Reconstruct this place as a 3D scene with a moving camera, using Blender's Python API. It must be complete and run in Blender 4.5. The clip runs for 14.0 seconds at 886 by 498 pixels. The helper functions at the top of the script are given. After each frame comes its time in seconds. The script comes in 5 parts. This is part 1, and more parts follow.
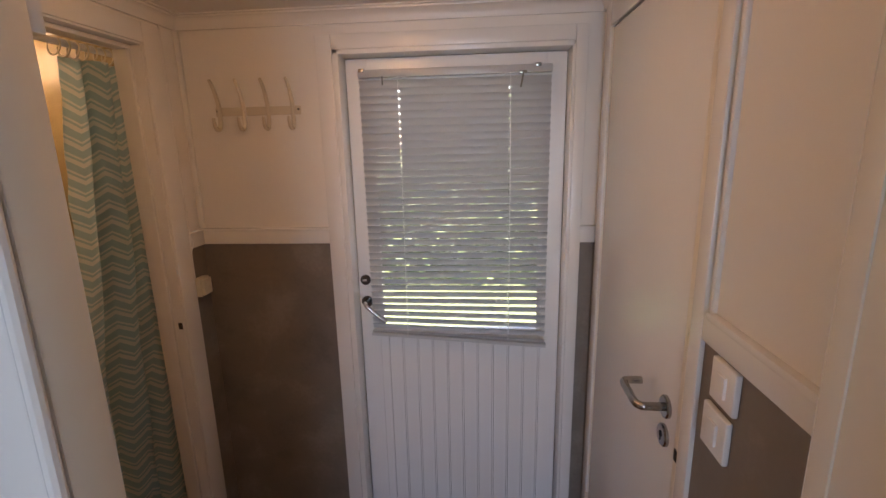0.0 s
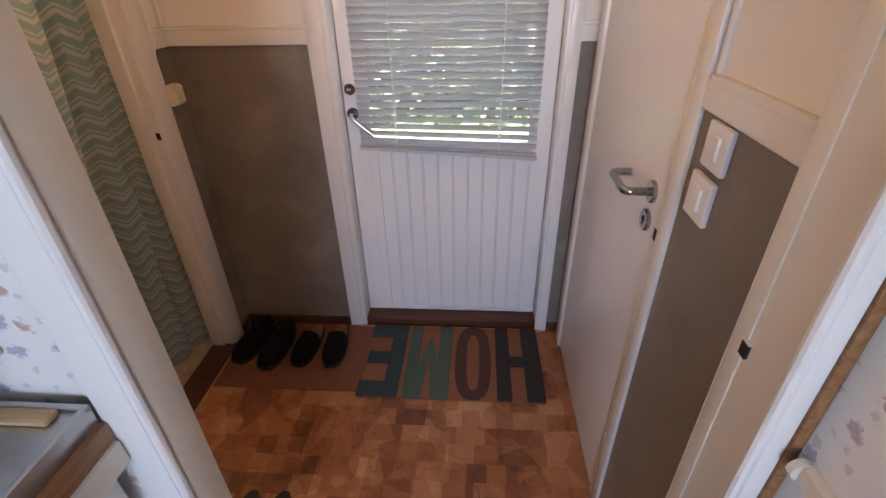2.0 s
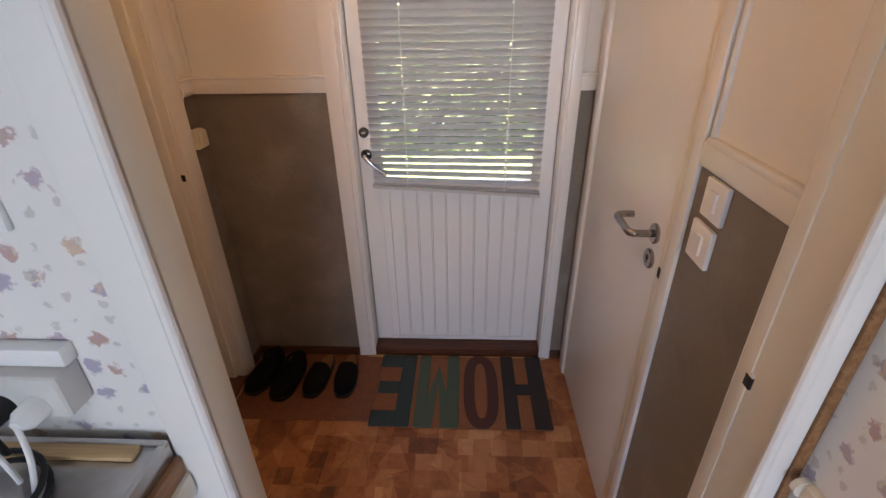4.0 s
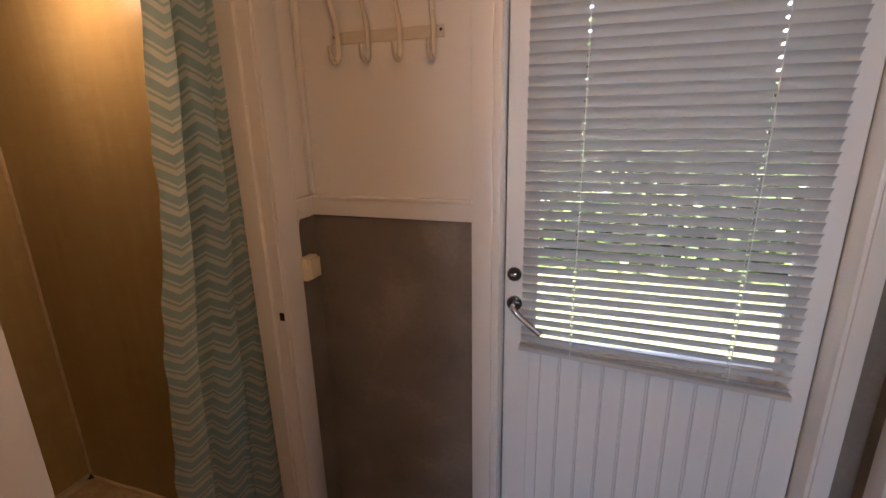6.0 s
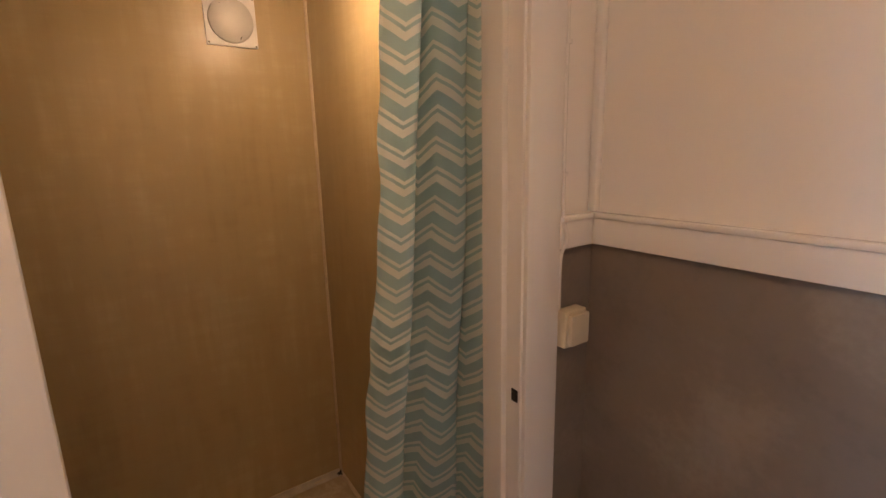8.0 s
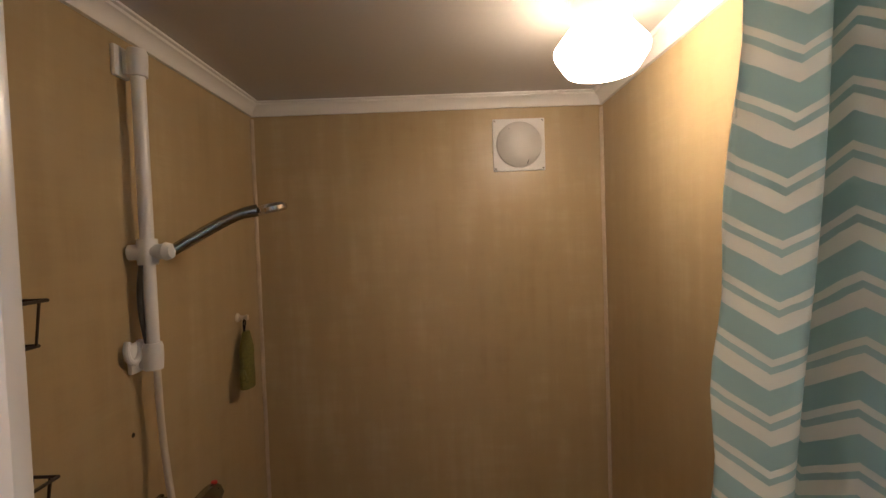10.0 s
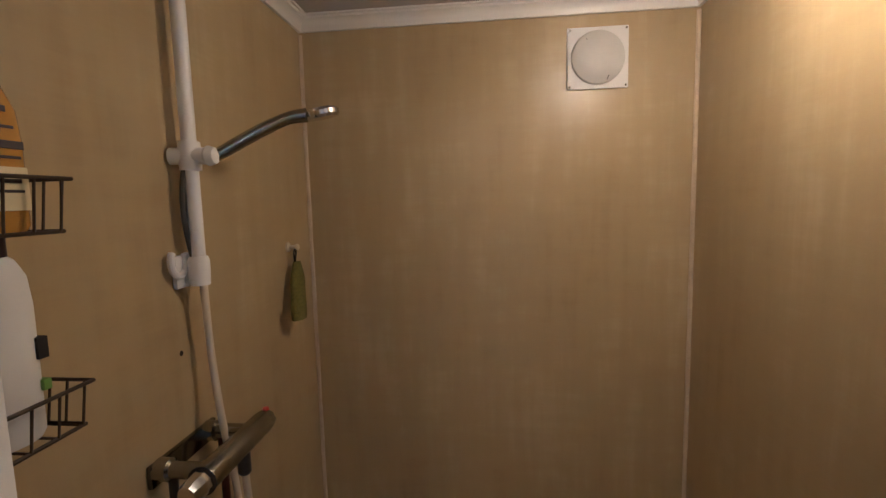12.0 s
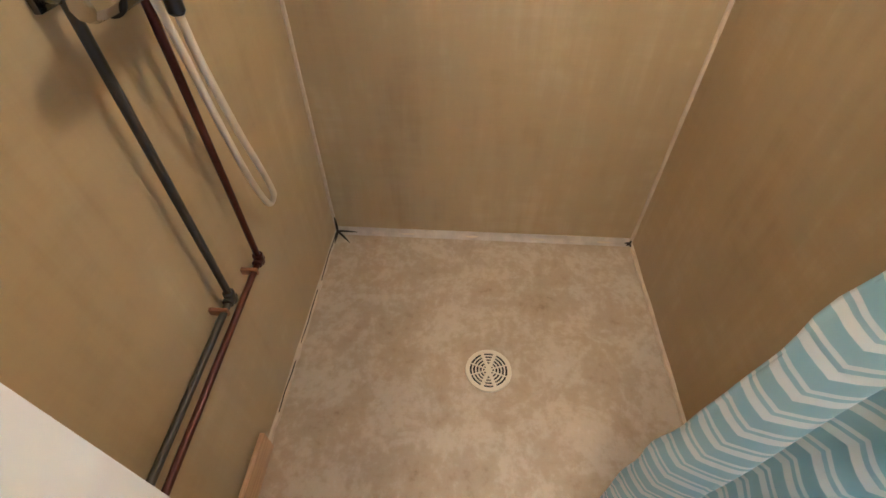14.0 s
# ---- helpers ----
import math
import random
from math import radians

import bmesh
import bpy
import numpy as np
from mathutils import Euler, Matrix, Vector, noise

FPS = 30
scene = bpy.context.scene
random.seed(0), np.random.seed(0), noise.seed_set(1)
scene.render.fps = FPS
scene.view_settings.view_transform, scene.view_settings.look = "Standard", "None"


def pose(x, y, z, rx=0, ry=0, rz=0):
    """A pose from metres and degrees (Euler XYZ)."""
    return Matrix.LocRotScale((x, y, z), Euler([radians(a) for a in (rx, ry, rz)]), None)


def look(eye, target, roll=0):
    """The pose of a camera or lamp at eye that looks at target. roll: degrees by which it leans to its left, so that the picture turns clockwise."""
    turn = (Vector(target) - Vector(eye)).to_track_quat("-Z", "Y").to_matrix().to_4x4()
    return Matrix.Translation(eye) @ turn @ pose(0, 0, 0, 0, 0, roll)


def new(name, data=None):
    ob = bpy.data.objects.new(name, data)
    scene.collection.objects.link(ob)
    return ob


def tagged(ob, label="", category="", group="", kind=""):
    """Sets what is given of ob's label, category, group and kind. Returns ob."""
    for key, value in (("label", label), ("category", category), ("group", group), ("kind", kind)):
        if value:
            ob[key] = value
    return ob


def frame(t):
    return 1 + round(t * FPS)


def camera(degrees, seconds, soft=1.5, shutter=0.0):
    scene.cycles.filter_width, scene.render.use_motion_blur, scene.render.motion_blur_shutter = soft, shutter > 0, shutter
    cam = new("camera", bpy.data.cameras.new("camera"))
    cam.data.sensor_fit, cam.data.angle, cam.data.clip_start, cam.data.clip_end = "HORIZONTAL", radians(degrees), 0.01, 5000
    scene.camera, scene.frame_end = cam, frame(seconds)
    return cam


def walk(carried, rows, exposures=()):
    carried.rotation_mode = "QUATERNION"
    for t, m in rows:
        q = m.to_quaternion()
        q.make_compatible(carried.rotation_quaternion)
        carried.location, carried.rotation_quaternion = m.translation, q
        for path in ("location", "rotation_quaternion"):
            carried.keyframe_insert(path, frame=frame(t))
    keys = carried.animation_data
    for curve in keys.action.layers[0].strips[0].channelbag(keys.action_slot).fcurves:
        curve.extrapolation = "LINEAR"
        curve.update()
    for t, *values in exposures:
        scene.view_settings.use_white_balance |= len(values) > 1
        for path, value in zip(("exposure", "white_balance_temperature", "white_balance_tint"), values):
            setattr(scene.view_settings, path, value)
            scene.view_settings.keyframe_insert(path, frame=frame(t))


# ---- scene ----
cam = camera(87.9, 14.0)
PATH = [
    (0, (0.762, 0.649, 1.625), (0.591, 2.592, 1.184), -1.3),
    (0.5, (0.771, 0.659, 1.601), (0.606, 2.597, 1.135), -1.3),
    (1, (0.799, 0.636, 1.568), (0.647, 2.541, 0.978), -1.2),
    (1.5, (0.811, 0.631, 1.534), (0.67, 2.455, 0.725), -1.2),
    (2, (0.771, 0.63, 1.481), (0.637, 2.334, 0.442), -1.3),
    (2.2, (0.752, 0.63, 1.466), (0.626, 2.275, 0.335), -1.2),
    (4.3, (0.693, 0.563, 1.565), (0.601, 2.376, 0.724), -1.0),
    (4.5, (0.687, 0.623, 1.558), (0.584, 2.473, 0.805), -1.2),
    (5, (0.661, 0.817, 1.579), (0.362, 2.691, 0.947), -1.3),
    (5.5, (0.622, 0.979, 1.57), (0.07, 2.798, 0.949), -1.5),
    (6, (0.498, 1.125, 1.552), (-0.112, 2.947, 0.996), -1.2),
    (6.5, (0.454, 1.216, 1.55), (-0.249, 3.008, 1.008), -1.2),
    (7, (0.418, 1.384, 1.561), (-0.566, 3.053, 1.064), -1.4),
    (7.5, (0.375, 1.484, 1.556), (-1.021, 2.846, 1.114), -1.1),
    (8, (0.229, 1.596, 1.447), (-1.38, 2.709, 1.033), -1.3),
    (8.5, (0.1, 1.693, 1.462), (-1.651, 2.566, 1.047), -1.2),
    (9, (0.012, 1.726, 1.526), (-1.888, 2.211, 1.129), -1.6),
    (9.2, (-0.018, 1.742, 1.566), (-1.958, 2.050, 1.184), -1.6),
    (11.3, (-0.16, 1.709, 1.64), (-2.142, 1.491, 1.8), -1.2),
    (11.5, (-0.175, 1.706, 1.606), (-2.159, 1.481, 1.719), -1.3),
    (12, (-0.214, 1.68, 1.522), (-2.192, 1.473, 1.308), -1.5),
    (12.5, (-0.246, 1.67, 1.462), (-2.154, 1.485, 0.894), -0.8),
    (13, (-0.274, 1.667, 1.392), (-2.065, 1.502, 0.516), -1.2),
    (13.5, (-0.298, 1.653, 1.321), (-1.908, 1.514, 0.131), -0.8),
    (14, (-0.334, 1.625, 1.262), (-1.712, 1.532, -0.199), -0.3),
]
walk(cam, [(t, look(eye, target, roll)) for t, eye, target, roll in PATH], exposures=[
    (0.0, 3.0, 7800, 27), (1.0, 3.0, 7700, 28), (2.2, 3.68, 7400, 27), (4.3, 3.38, 8300, 26), (5.5, 3.2, 8000, 26), (6.5, 3.05, 7500, 27),
    (7.5, 3.05, 7500, 24), (8.0, 3.8, 6900, 22), (8.5, 4.1, 5700, 14), (9.0, 4.15, 5200, 11),
    (11.3, 2.9, 5400, 12), (12.0, 3.9, 4900, 12), (13.0, 5.1, 4600, 6), (14.0, 5.65, 4600, 4)])

# ---- world, sun and lamps ----
world = bpy.data.worlds.new("world")
scene.world = world
world.use_nodes = True
wn = world.node_tree.nodes
sky = wn.new("ShaderNodeTexSky")
sky.sky_type, sky.sun_disc = "NISHITA", False
sky.sun_elevation, sky.sun_rotation = radians(48), radians(246)
world.node_tree.links.new(sky.outputs[0], wn["Background"].inputs[0])
wn["Background"].inputs[1].default_value = 0.15
SUN_POWER, WINDOW_POWER, LAMP_GLOW, HALL_GLOW = 4.0, 4.8, 3.0, 3.6
sun = new("sun", bpy.data.lights.new("sun", "SUN"))
sun.data.energy, sun.data.angle, sun.data.color = SUN_POWER, radians(0.5), (1.0, 0.98, 0.94)
sun.matrix_world = look((-20, -9, 24), (0, 0, 0))
# daylight in the kitchen window
day = new("window_daylight", bpy.data.lights.new("window_daylight", "AREA"))
day.data.shape, day.data.size, day.data.size_y = "RECTANGLE", 1.1, 0.85
day.data.energy, day.data.color = WINDOW_POWER, (0.37, 0.62, 1.0)
day.matrix_world = look((0.75, -2.13, 1.42), (0.75, 0.0, 1.36))

# ---- helpers for meshes ----
PLACE = {}


def box(bm, lo, hi, bevel=0.0, seg=2):
    """A box between two corners, its edges rounded."""
    lo, hi = Vector(lo), Vector(hi)
    vs = bmesh.ops.create_cube(bm, size=1.0)["verts"]
    for v in vs:
        v.co = Vector([(a + b) / 2 + c * (b - a) for a, b, c in zip(lo, hi, v.co)])
    if bevel:
        es = list({e for v in vs for e in v.link_edges})
        bmesh.ops.bevel(bm, geom=es, offset=bevel, segments=seg, affect="EDGES", profile=0.6)
    return bm


def lathe(bm, profile, at, axis="z", steps=28):
    """A turned body: (radius, height) pairs round an axis through a place."""
    at = Vector(at)
    turn = {"z": Matrix.Identity(3), "y": Matrix.Rotation(radians(-90), 3, "X"), "-y": Matrix.Rotation(radians(90), 3, "X"),
            "x": Matrix.Rotation(radians(90), 3, "Y"), "-x": Matrix.Rotation(radians(-90), 3, "Y"), "-z": Matrix.Rotation(radians(180), 3, "X")}[axis]
    rings = []
    for r, h in profile:
        if r < 1e-5:
            rings.append([bm.verts.new(at + turn @ Vector((0, 0, h)))])
        else:
            rings.append([bm.verts.new(at + turn @ Vector((r * math.cos(2 * math.pi * k / steps), r * math.sin(2 * math.pi * k / steps), h))) for k in range(steps)])
    for a, b in zip(rings, rings[1:]):
        for k in range(steps):
            n = (k + 1) % steps
            if len(a) == 1 and len(b) == 1:
                continue
            if len(a) == 1:
                bm.faces.new((a[0], b[k], b[n]))
            elif len(b) == 1:
                bm.faces.new((a[k], a[n], b[0]))
            else:
                bm.faces.new((a[k], a[n], b[n], b[k]))
    for ring, flip in ((rings[0], True), (rings[-1], False)):
        if len(ring) > 2:
            bm.faces.new(ring[::-1] if flip else ring)
    return bm


def smooth_path(points, fine=6):
    """Points along a soft line through the given ones."""
    p = [Vector(q) for q in points]
    p = [2 * p[0] - p[1]] + p + [2 * p[-1] - p[-2]]
    out = []
    for i in range(1, len(p) - 2):
        for k in range(fine):
            t = k / fine
            a, b, c, d = p[i - 1], p[i], p[i + 1], p[i + 2]
            out.append(0.5 * (2 * b + (c - a) * t + (2 * a - 5 * b + 4 * c - d) * t * t + (3 * b - a - 3 * c + d) * t ** 3))
    return out + [p[-2]]


def tube(bm, points, r, steps=12, soft=True, radii=None, squash=1.0):
    """A round bar along a line of points."""
    pts = smooth_path(points) if soft else [Vector(q) for q in points]
    rings, side = [], None
    for i, q in enumerate(pts):
        way = (pts[min(i + 1, len(pts) - 1)] - pts[max(i - 1, 0)]).normalized()
        if side is None:
            side = way.orthogonal().normalized()
        side = (side - way * side.dot(way)).normalized()
        up = way.cross(side)
        rad = r if radii is None else float(np.interp(i / (len(pts) - 1), np.linspace(0, 1, len(radii)), radii))
        rings.append([bm.verts.new(q + rad * (side * math.cos(2 * math.pi * k / steps) + squash * up * math.sin(2 * math.pi * k / steps))) for k in range(steps)])
    for a, b in zip(rings, rings[1:]):
        for k in range(steps):
            bm.faces.new((a[k], a[(k + 1) % steps], b[(k + 1) % steps], b[k]))
    bm.faces.new(rings[0][::-1])
    bm.faces.new(rings[-1])
    return bm


def prism(bm, outline, to3d, depth):
    """An outline in a plane, pushed out by a depth vector. to3d places (u, v)."""
    a = [bm.verts.new(to3d(u, v)) for u, v in outline]
    b = [bm.verts.new(to3d(u, v) + Vector(depth)) for u, v in outline]
    bm.faces.new(a[::-1])
    bm.faces.new(b)
    n = len(a)
    for k in range(n):
        bm.faces.new((a[k], a[(k + 1) % n], b[(k + 1) % n], b[k]))
    return bm


def fresh():
    return bmesh.new()


def finish(name, bm, material, at=(0, 0, 0), soft=True):
    bmesh.ops.recalc_face_normals(bm, faces=bm.faces)
    bmesh.ops.translate(bm, vec=-Vector(at), verts=bm.verts)
    me = bpy.data.meshes.new(name)
    bm.to_mesh(me)
    bm.free()
    for m in (material if isinstance(material, (list, tuple)) else [material]):
        me.materials.append(m)
    if soft:
        me.shade_smooth()
        me.set_sharp_from_angle(angle=radians(35))
    return new(name, me)


def solid(name, bm, material, label="", category="", group="", kind="", at=(0, 0, 0), soft=True):
    """A thing that is one mesh."""
    ob = finish(name, bm, material, at, soft)
    ob.location = at
    PLACE[ob] = Vector(at)
    return tagged(ob, label, category, group, kind)


def thing(name, at, label, category, group="", kind=""):
    """A thing of several parts: an Empty at its base."""
    ob = new(name)
    ob.empty_display_size = 0.05
    ob.location = at
    PLACE[ob] = Vector(at)
    return tagged(ob, label, category, group, kind)


def part(name, bm, material, parent, label="", soft=True):
    """One mesh under a thing or under a part."""
    ob = finish(name, bm, material, PLACE[parent], soft)
    ob.parent = parent
    PLACE[ob] = PLACE[parent]
    return tagged(ob, label)


# ---- materials ----
class Nodes:
    """A short hand for node materials."""

    def __init__(self, name):
        self.m = bpy.data.materials.new(name)
        self.m.use_nodes = True
        self.t = self.m.node_tree
        self.bsdf = self.t.nodes["Principled BSDF"]

    def add(self, kind, **values):
        n = self.t.nodes.new("ShaderNode" + kind)
        for k, v in values.items():
            n.inputs[k].default_value = v
        return n

    def link(self, a, b):
        self.t.links.new(a, b)

    def coords(self, scale=(1, 1, 1), what="Object"):
        c, m = self.add("TexCoord"), self.add("Mapping")
        m.inputs["Scale"].default_value = scale
        self.link(c.outputs[what], m.inputs["Vector"])
        return m.outputs[0]

    def noise(self, vec, scale, detail=4.0, rough=0.55, warp=0.0):
        n = self.add("TexNoise", Scale=scale, Detail=detail, Roughness=rough, Distortion=warp)
        self.link(vec, n.inputs["Vector"])
        return n.outputs[0]

    def ramp(self, fac, stops):
        if len(stops) == 2 and all(len(set(c)) == 1 for _, c in stops):
            m = self.add("MapRange")
            m.interpolation_type = "SMOOTHSTEP"
            for k, v in enumerate((stops[0][0], stops[1][0], stops[0][1][0], stops[1][1][0])):
                m.inputs[k + 1].default_value = v
            self.link(fac, m.inputs[0])
            return m.outputs[0]
        r = self.add("ValToRGB")
        r.color_ramp.interpolation = "EASE"
        e = r.color_ramp.elements
        while len(e) < len(stops):
            e.new(0.5)
        for el, (p, c) in zip(e, stops):
            el.position, el.color = p, (*c, 1) if len(c) == 3 else c
        self.link(fac, r.inputs[0])
        return r.outputs[0]

    def mix(self, fac, a, b, how="MIX"):
        n = self.add("Mix")
        n.data_type, n.blend_type = "RGBA", how
        for sock, v in ((n.inputs[0], fac), (n.inputs[6], a), (n.inputs[7], b)):
            if isinstance(v, (int, float)):
                sock.default_value = v
            elif isinstance(v, tuple):
                sock.default_value = (*v, 1)
            else:
                self.link(v, sock)
        return n.outputs[2]

    def math(self, op, a, b=0.0, c=0.0):
        n = self.add("Math")
        n.operation = op
        for sock, v in zip(n.inputs, (a, b, c)):
            if isinstance(v, (int, float)):
                sock.default_value = v
            else:
                self.link(v, sock)
        return n.outputs[0]

    def bump(self, height, strength=0.2, dist=0.002):
        b = self.add("Bump", Strength=strength, Distance=dist)
        self.link(height, b.inputs["Height"])
        self.link(b.outputs[0], self.bsdf.inputs["Normal"])

    def done(self, colour=None, rough=0.5, metal=0.0, **more):
        for name, v in (("Base Color", colour), ("Roughness", rough), ("Metallic", metal)):
            if v is None:
                continue
            if isinstance(v, (int, float)):
                self.bsdf.inputs[name].default_value = v
            elif isinstance(v, tuple):
                self.bsdf.inputs[name].default_value = (*v, 1)
            else:
                self.link(v, self.bsdf.inputs[name])
        for k, v in more.items():
            self.bsdf.inputs[k].default_value = v
        return self.m


def painted(name, c, rough=0.3, dirt=0.10, brush=(9, 9, 2), bump=0.10, tint=(0.62, 0.5, 0.36)):
    """Brushed gloss paint: brush marks, soft stains, uneven sheen."""
    n = Nodes(name)
    v = n.coords()
    big = n.noise(v, 2.6, 1.5, 0.4)
    marks = n.noise(n.coords(brush), 9, 3)
    fac = n.math("MULTIPLY", big, dirt * 0.9)
    low = tuple(a * b for a, b in zip(c, tint))
    col = n.mix(fac, c, low)
    n.bump(marks, bump, 0.002)
    return n.done(col, rough)


def plain(name, c, rough=0.5, metal=0.0, vary=0.15, scale=30, bump=0.05, **more):
    n = Nodes(name)
    f = n.noise(n.coords(), scale, 2, 0.45)
    col = n.mix(f, tuple(a * (1 - vary) for a in c), tuple(min(1, a * (1 + vary)) for a in c))
    if bump:
        n.bump(f, bump, 0.001)
    return n.done(col, rough, metal, **more)


def thin_plastic(name, c, rough, through_light):
    """Thin plastic that lets a little light through."""
    n = Nodes(name)
    m = n.done(n.mix(n.noise(n.coords(), 14, 2), tuple(a * 0.97 for a in c), c), rough)
    tr = n.add("BsdfTranslucent", Color=(0.95, 0.95, 0.92, 1))
    mx = n.add("MixShader", Fac=through_light)
    n.link(n.bsdf.outputs[0], mx.inputs[1])
    n.link(tr.outputs[0], mx.inputs[2])
    n.link(mx.outputs[0], n.t.nodes["Material Output"].inputs[0])
    return m


def wallpapered(name):
    """White paper with scattered sprigs of fruit in rose, plum and ochre."""
    n = Nodes(name)
    flat, put = n.add("SeparateXYZ"), n.add("CombineXYZ")
    n.link(n.coords(), flat.inputs[0])
    n.link(n.math("ADD", flat.outputs[0], flat.outputs[1]), put.inputs[0])
    n.link(flat.outputs[2], put.inputs[1])
    v = put.outputs[0]
    wob = n.add("VectorMath")
    wob.operation = "ADD"
    nz = n.add("TexNoise", Scale=55.0, Detail=3.0)
    n.link(v, nz.inputs["Vector"])
    sc = n.add("VectorMath")
    sc.operation = "SCALE"
    n.link(nz.outputs["Color"], sc.inputs[0])
    sc.inputs["Scale"].default_value = 0.022
    n.link(v, wob.inputs[0])
    n.link(sc.outputs[0], wob.inputs[1])

    def sprigs(scale, lo, hi, seed):
        m = n.add("Mapping")
        m.inputs["Location"].default_value = (seed, seed * 1.7, seed * 0.6)
        n.link(wob.outputs[0], m.inputs["Vector"])
        vo = n.add("TexVoronoi", Scale=scale, Randomness=0.7)
        vo.voronoi_dimensions = "2D"
        n.link(m.outputs[0], vo.inputs["Vector"])
        blot = n.noise(m.outputs[0], 75, 3)
        d = n.math("ADD", vo.outputs["Distance"], n.math("MULTIPLY", n.math("SUBTRACT", blot, 0.5), 0.55))
        return n.ramp(d, [(lo, (1, 1, 1)), (hi, (0, 0, 0))]), vo.outputs["Color"]

    paper = n.mix(n.noise(v, 3, 3), (0.74, 0.72, 0.69), (0.69, 0.665, 0.63))
    for scale, lo, hi, seed, stops, amount in (
            (15.5, 0.11, 0.21, 0.3, [(0.0, (0.45, 0.22, 0.16)), (0.35, (0.36, 0.27, 0.36)), (0.6, (0.58, 0.36, 0.22)), (0.85, (0.30, 0.26, 0.38))], 0.8),
            (25, 0.09, 0.17, 2.1, [(0.0, (0.45, 0.42, 0.40)), (0.5, (0.40, 0.30, 0.26)), (0.9, (0.36, 0.38, 0.34))], 0.45)):
        f, cells = sprigs(scale, lo, hi, seed)
        sep = n.add("SeparateColor")
        n.link(cells, sep.inputs[0])
        tone = n.ramp(n.math("ADD", sep.outputs[0], n.math("MULTIPLY", n.math("SUBTRACT", n.noise(v, 90, 2), 0.5), 0.9)), stops)
        paper = n.mix(n.math("MULTIPLY", f, amount), paper, tone)
    n.bump(n.noise(v, 160, 2), 0.1, 0.001)
    return n.done(paper, 0.7)


def vinyl_floor(name):
    """Printed vinyl: red-brown cork blocks in uneven courses, with tan chips and dark cracks."""
    n = Nodes(name)
    v = n.coords()

    def warped(amount, scale):
        w = n.add("TexNoise", Scale=scale, Detail=2.0)
        n.link(v, w.inputs["Vector"])
        s, a = n.add("VectorMath"), n.add("VectorMath")
        s.operation, a.operation = "SCALE", "ADD"
        n.link(w.outputs["Color"], s.inputs[0])
        s.inputs["Scale"].default_value = amount
        n.link(v, a.inputs[0])
        n.link(s.outputs[0], a.inputs[1])
        return a.outputs[0]

    def blocks(width, height, offset, squash, vec):
        br = n.add("TexBrick", Scale=1.0)
        br.inputs["Color1"].default_value, br.inputs["Color2"].default_value = (0, 0, 0, 1), (1, 1, 1, 1)
        br.inputs["Mortar"].default_value = (0.4, 0.4, 0.4, 1)
        br.inputs["Mortar Size"].default_value, br.inputs["Mortar Smooth"].default_value = 0.0006, 0.5
        br.inputs["Brick Width"].default_value, br.inputs["Row Height"].default_value = width, height
        br.offset, br.squash, br.squash_frequency = offset, squash, 3
        n.link(vec, br.inputs["Vector"])
        return br.outputs[0]

    w1 = warped(0.018, 7.0)
    tone = n.mix(0.5, blocks(0.104, 0.074, 0.37, 0.62, w1), blocks(0.175, 0.148, 0.61, 1.45, w1))
    vo = n.add("TexVoronoi", Scale=8.5)
    n.link(warped(0.05, 5.0), vo.inputs["Vector"])
    sep = n.add("SeparateColor")
    n.link(vo.outputs["Color"], sep.inputs[0])
    grain = n.noise(v, 26, 6, 0.66, 0.8)
    cloud = n.noise(v, 9, 4, 0.6)
    t = n.math("ADD", n.math("ADD", n.math("MULTIPLY", tone, 0.46), n.math("MULTIPLY", sep.outputs[1], 0.16)), n.math("ADD", n.math("MULTIPLY", grain, 0.30), n.math("MULTIPLY", cloud, 0.16)))
    col = n.ramp(t, [(0.27, (0.10, 0.028, 0.011)), (0.42, (0.20, 0.062, 0.022)), (0.54, (0.31, 0.115, 0.042)), (0.66, (0.40, 0.175, 0.075)), (0.80, (0.50, 0.27, 0.135))])
    chips = n.math("MULTIPLY", n.math("GREATER_THAN", sep.outputs[0], 0.80), n.ramp(vo.outputs["Distance"], [(0.30, (1, 1, 1)), (0.36, (0, 0, 0))]))
    col = n.mix(n.math("MULTIPLY", chips, 0.5), col, n.mix(grain, (0.36, 0.17, 0.06), (0.56, 0.32, 0.14)))
    cr = n.add("TexVoronoi", Scale=4.2)
    cr.feature = "DISTANCE_TO_EDGE"
    n.link(warped(0.09, 6.0), cr.inputs["Vector"])
    crack = n.math("MULTIPLY", n.ramp(cr.outputs["Distance"], [(0.002, (1, 1, 1)), (0.009, (0, 0, 0))]), n.ramp(n.noise(v, 5, 2), [(0.50, (0, 0, 0)), (0.60, (0.6, 0.6, 0.6))]))
    col = n.mix(crack, col, (0.06, 0.024, 0.012))
    n.bump(n.math("SUBTRACT", grain, crack), 0.10, 0.0012)
    return n.done(col, n.ramp(grain, [(0.3, (0.30,) * 3), (0.7, (0.46,) * 3)]))


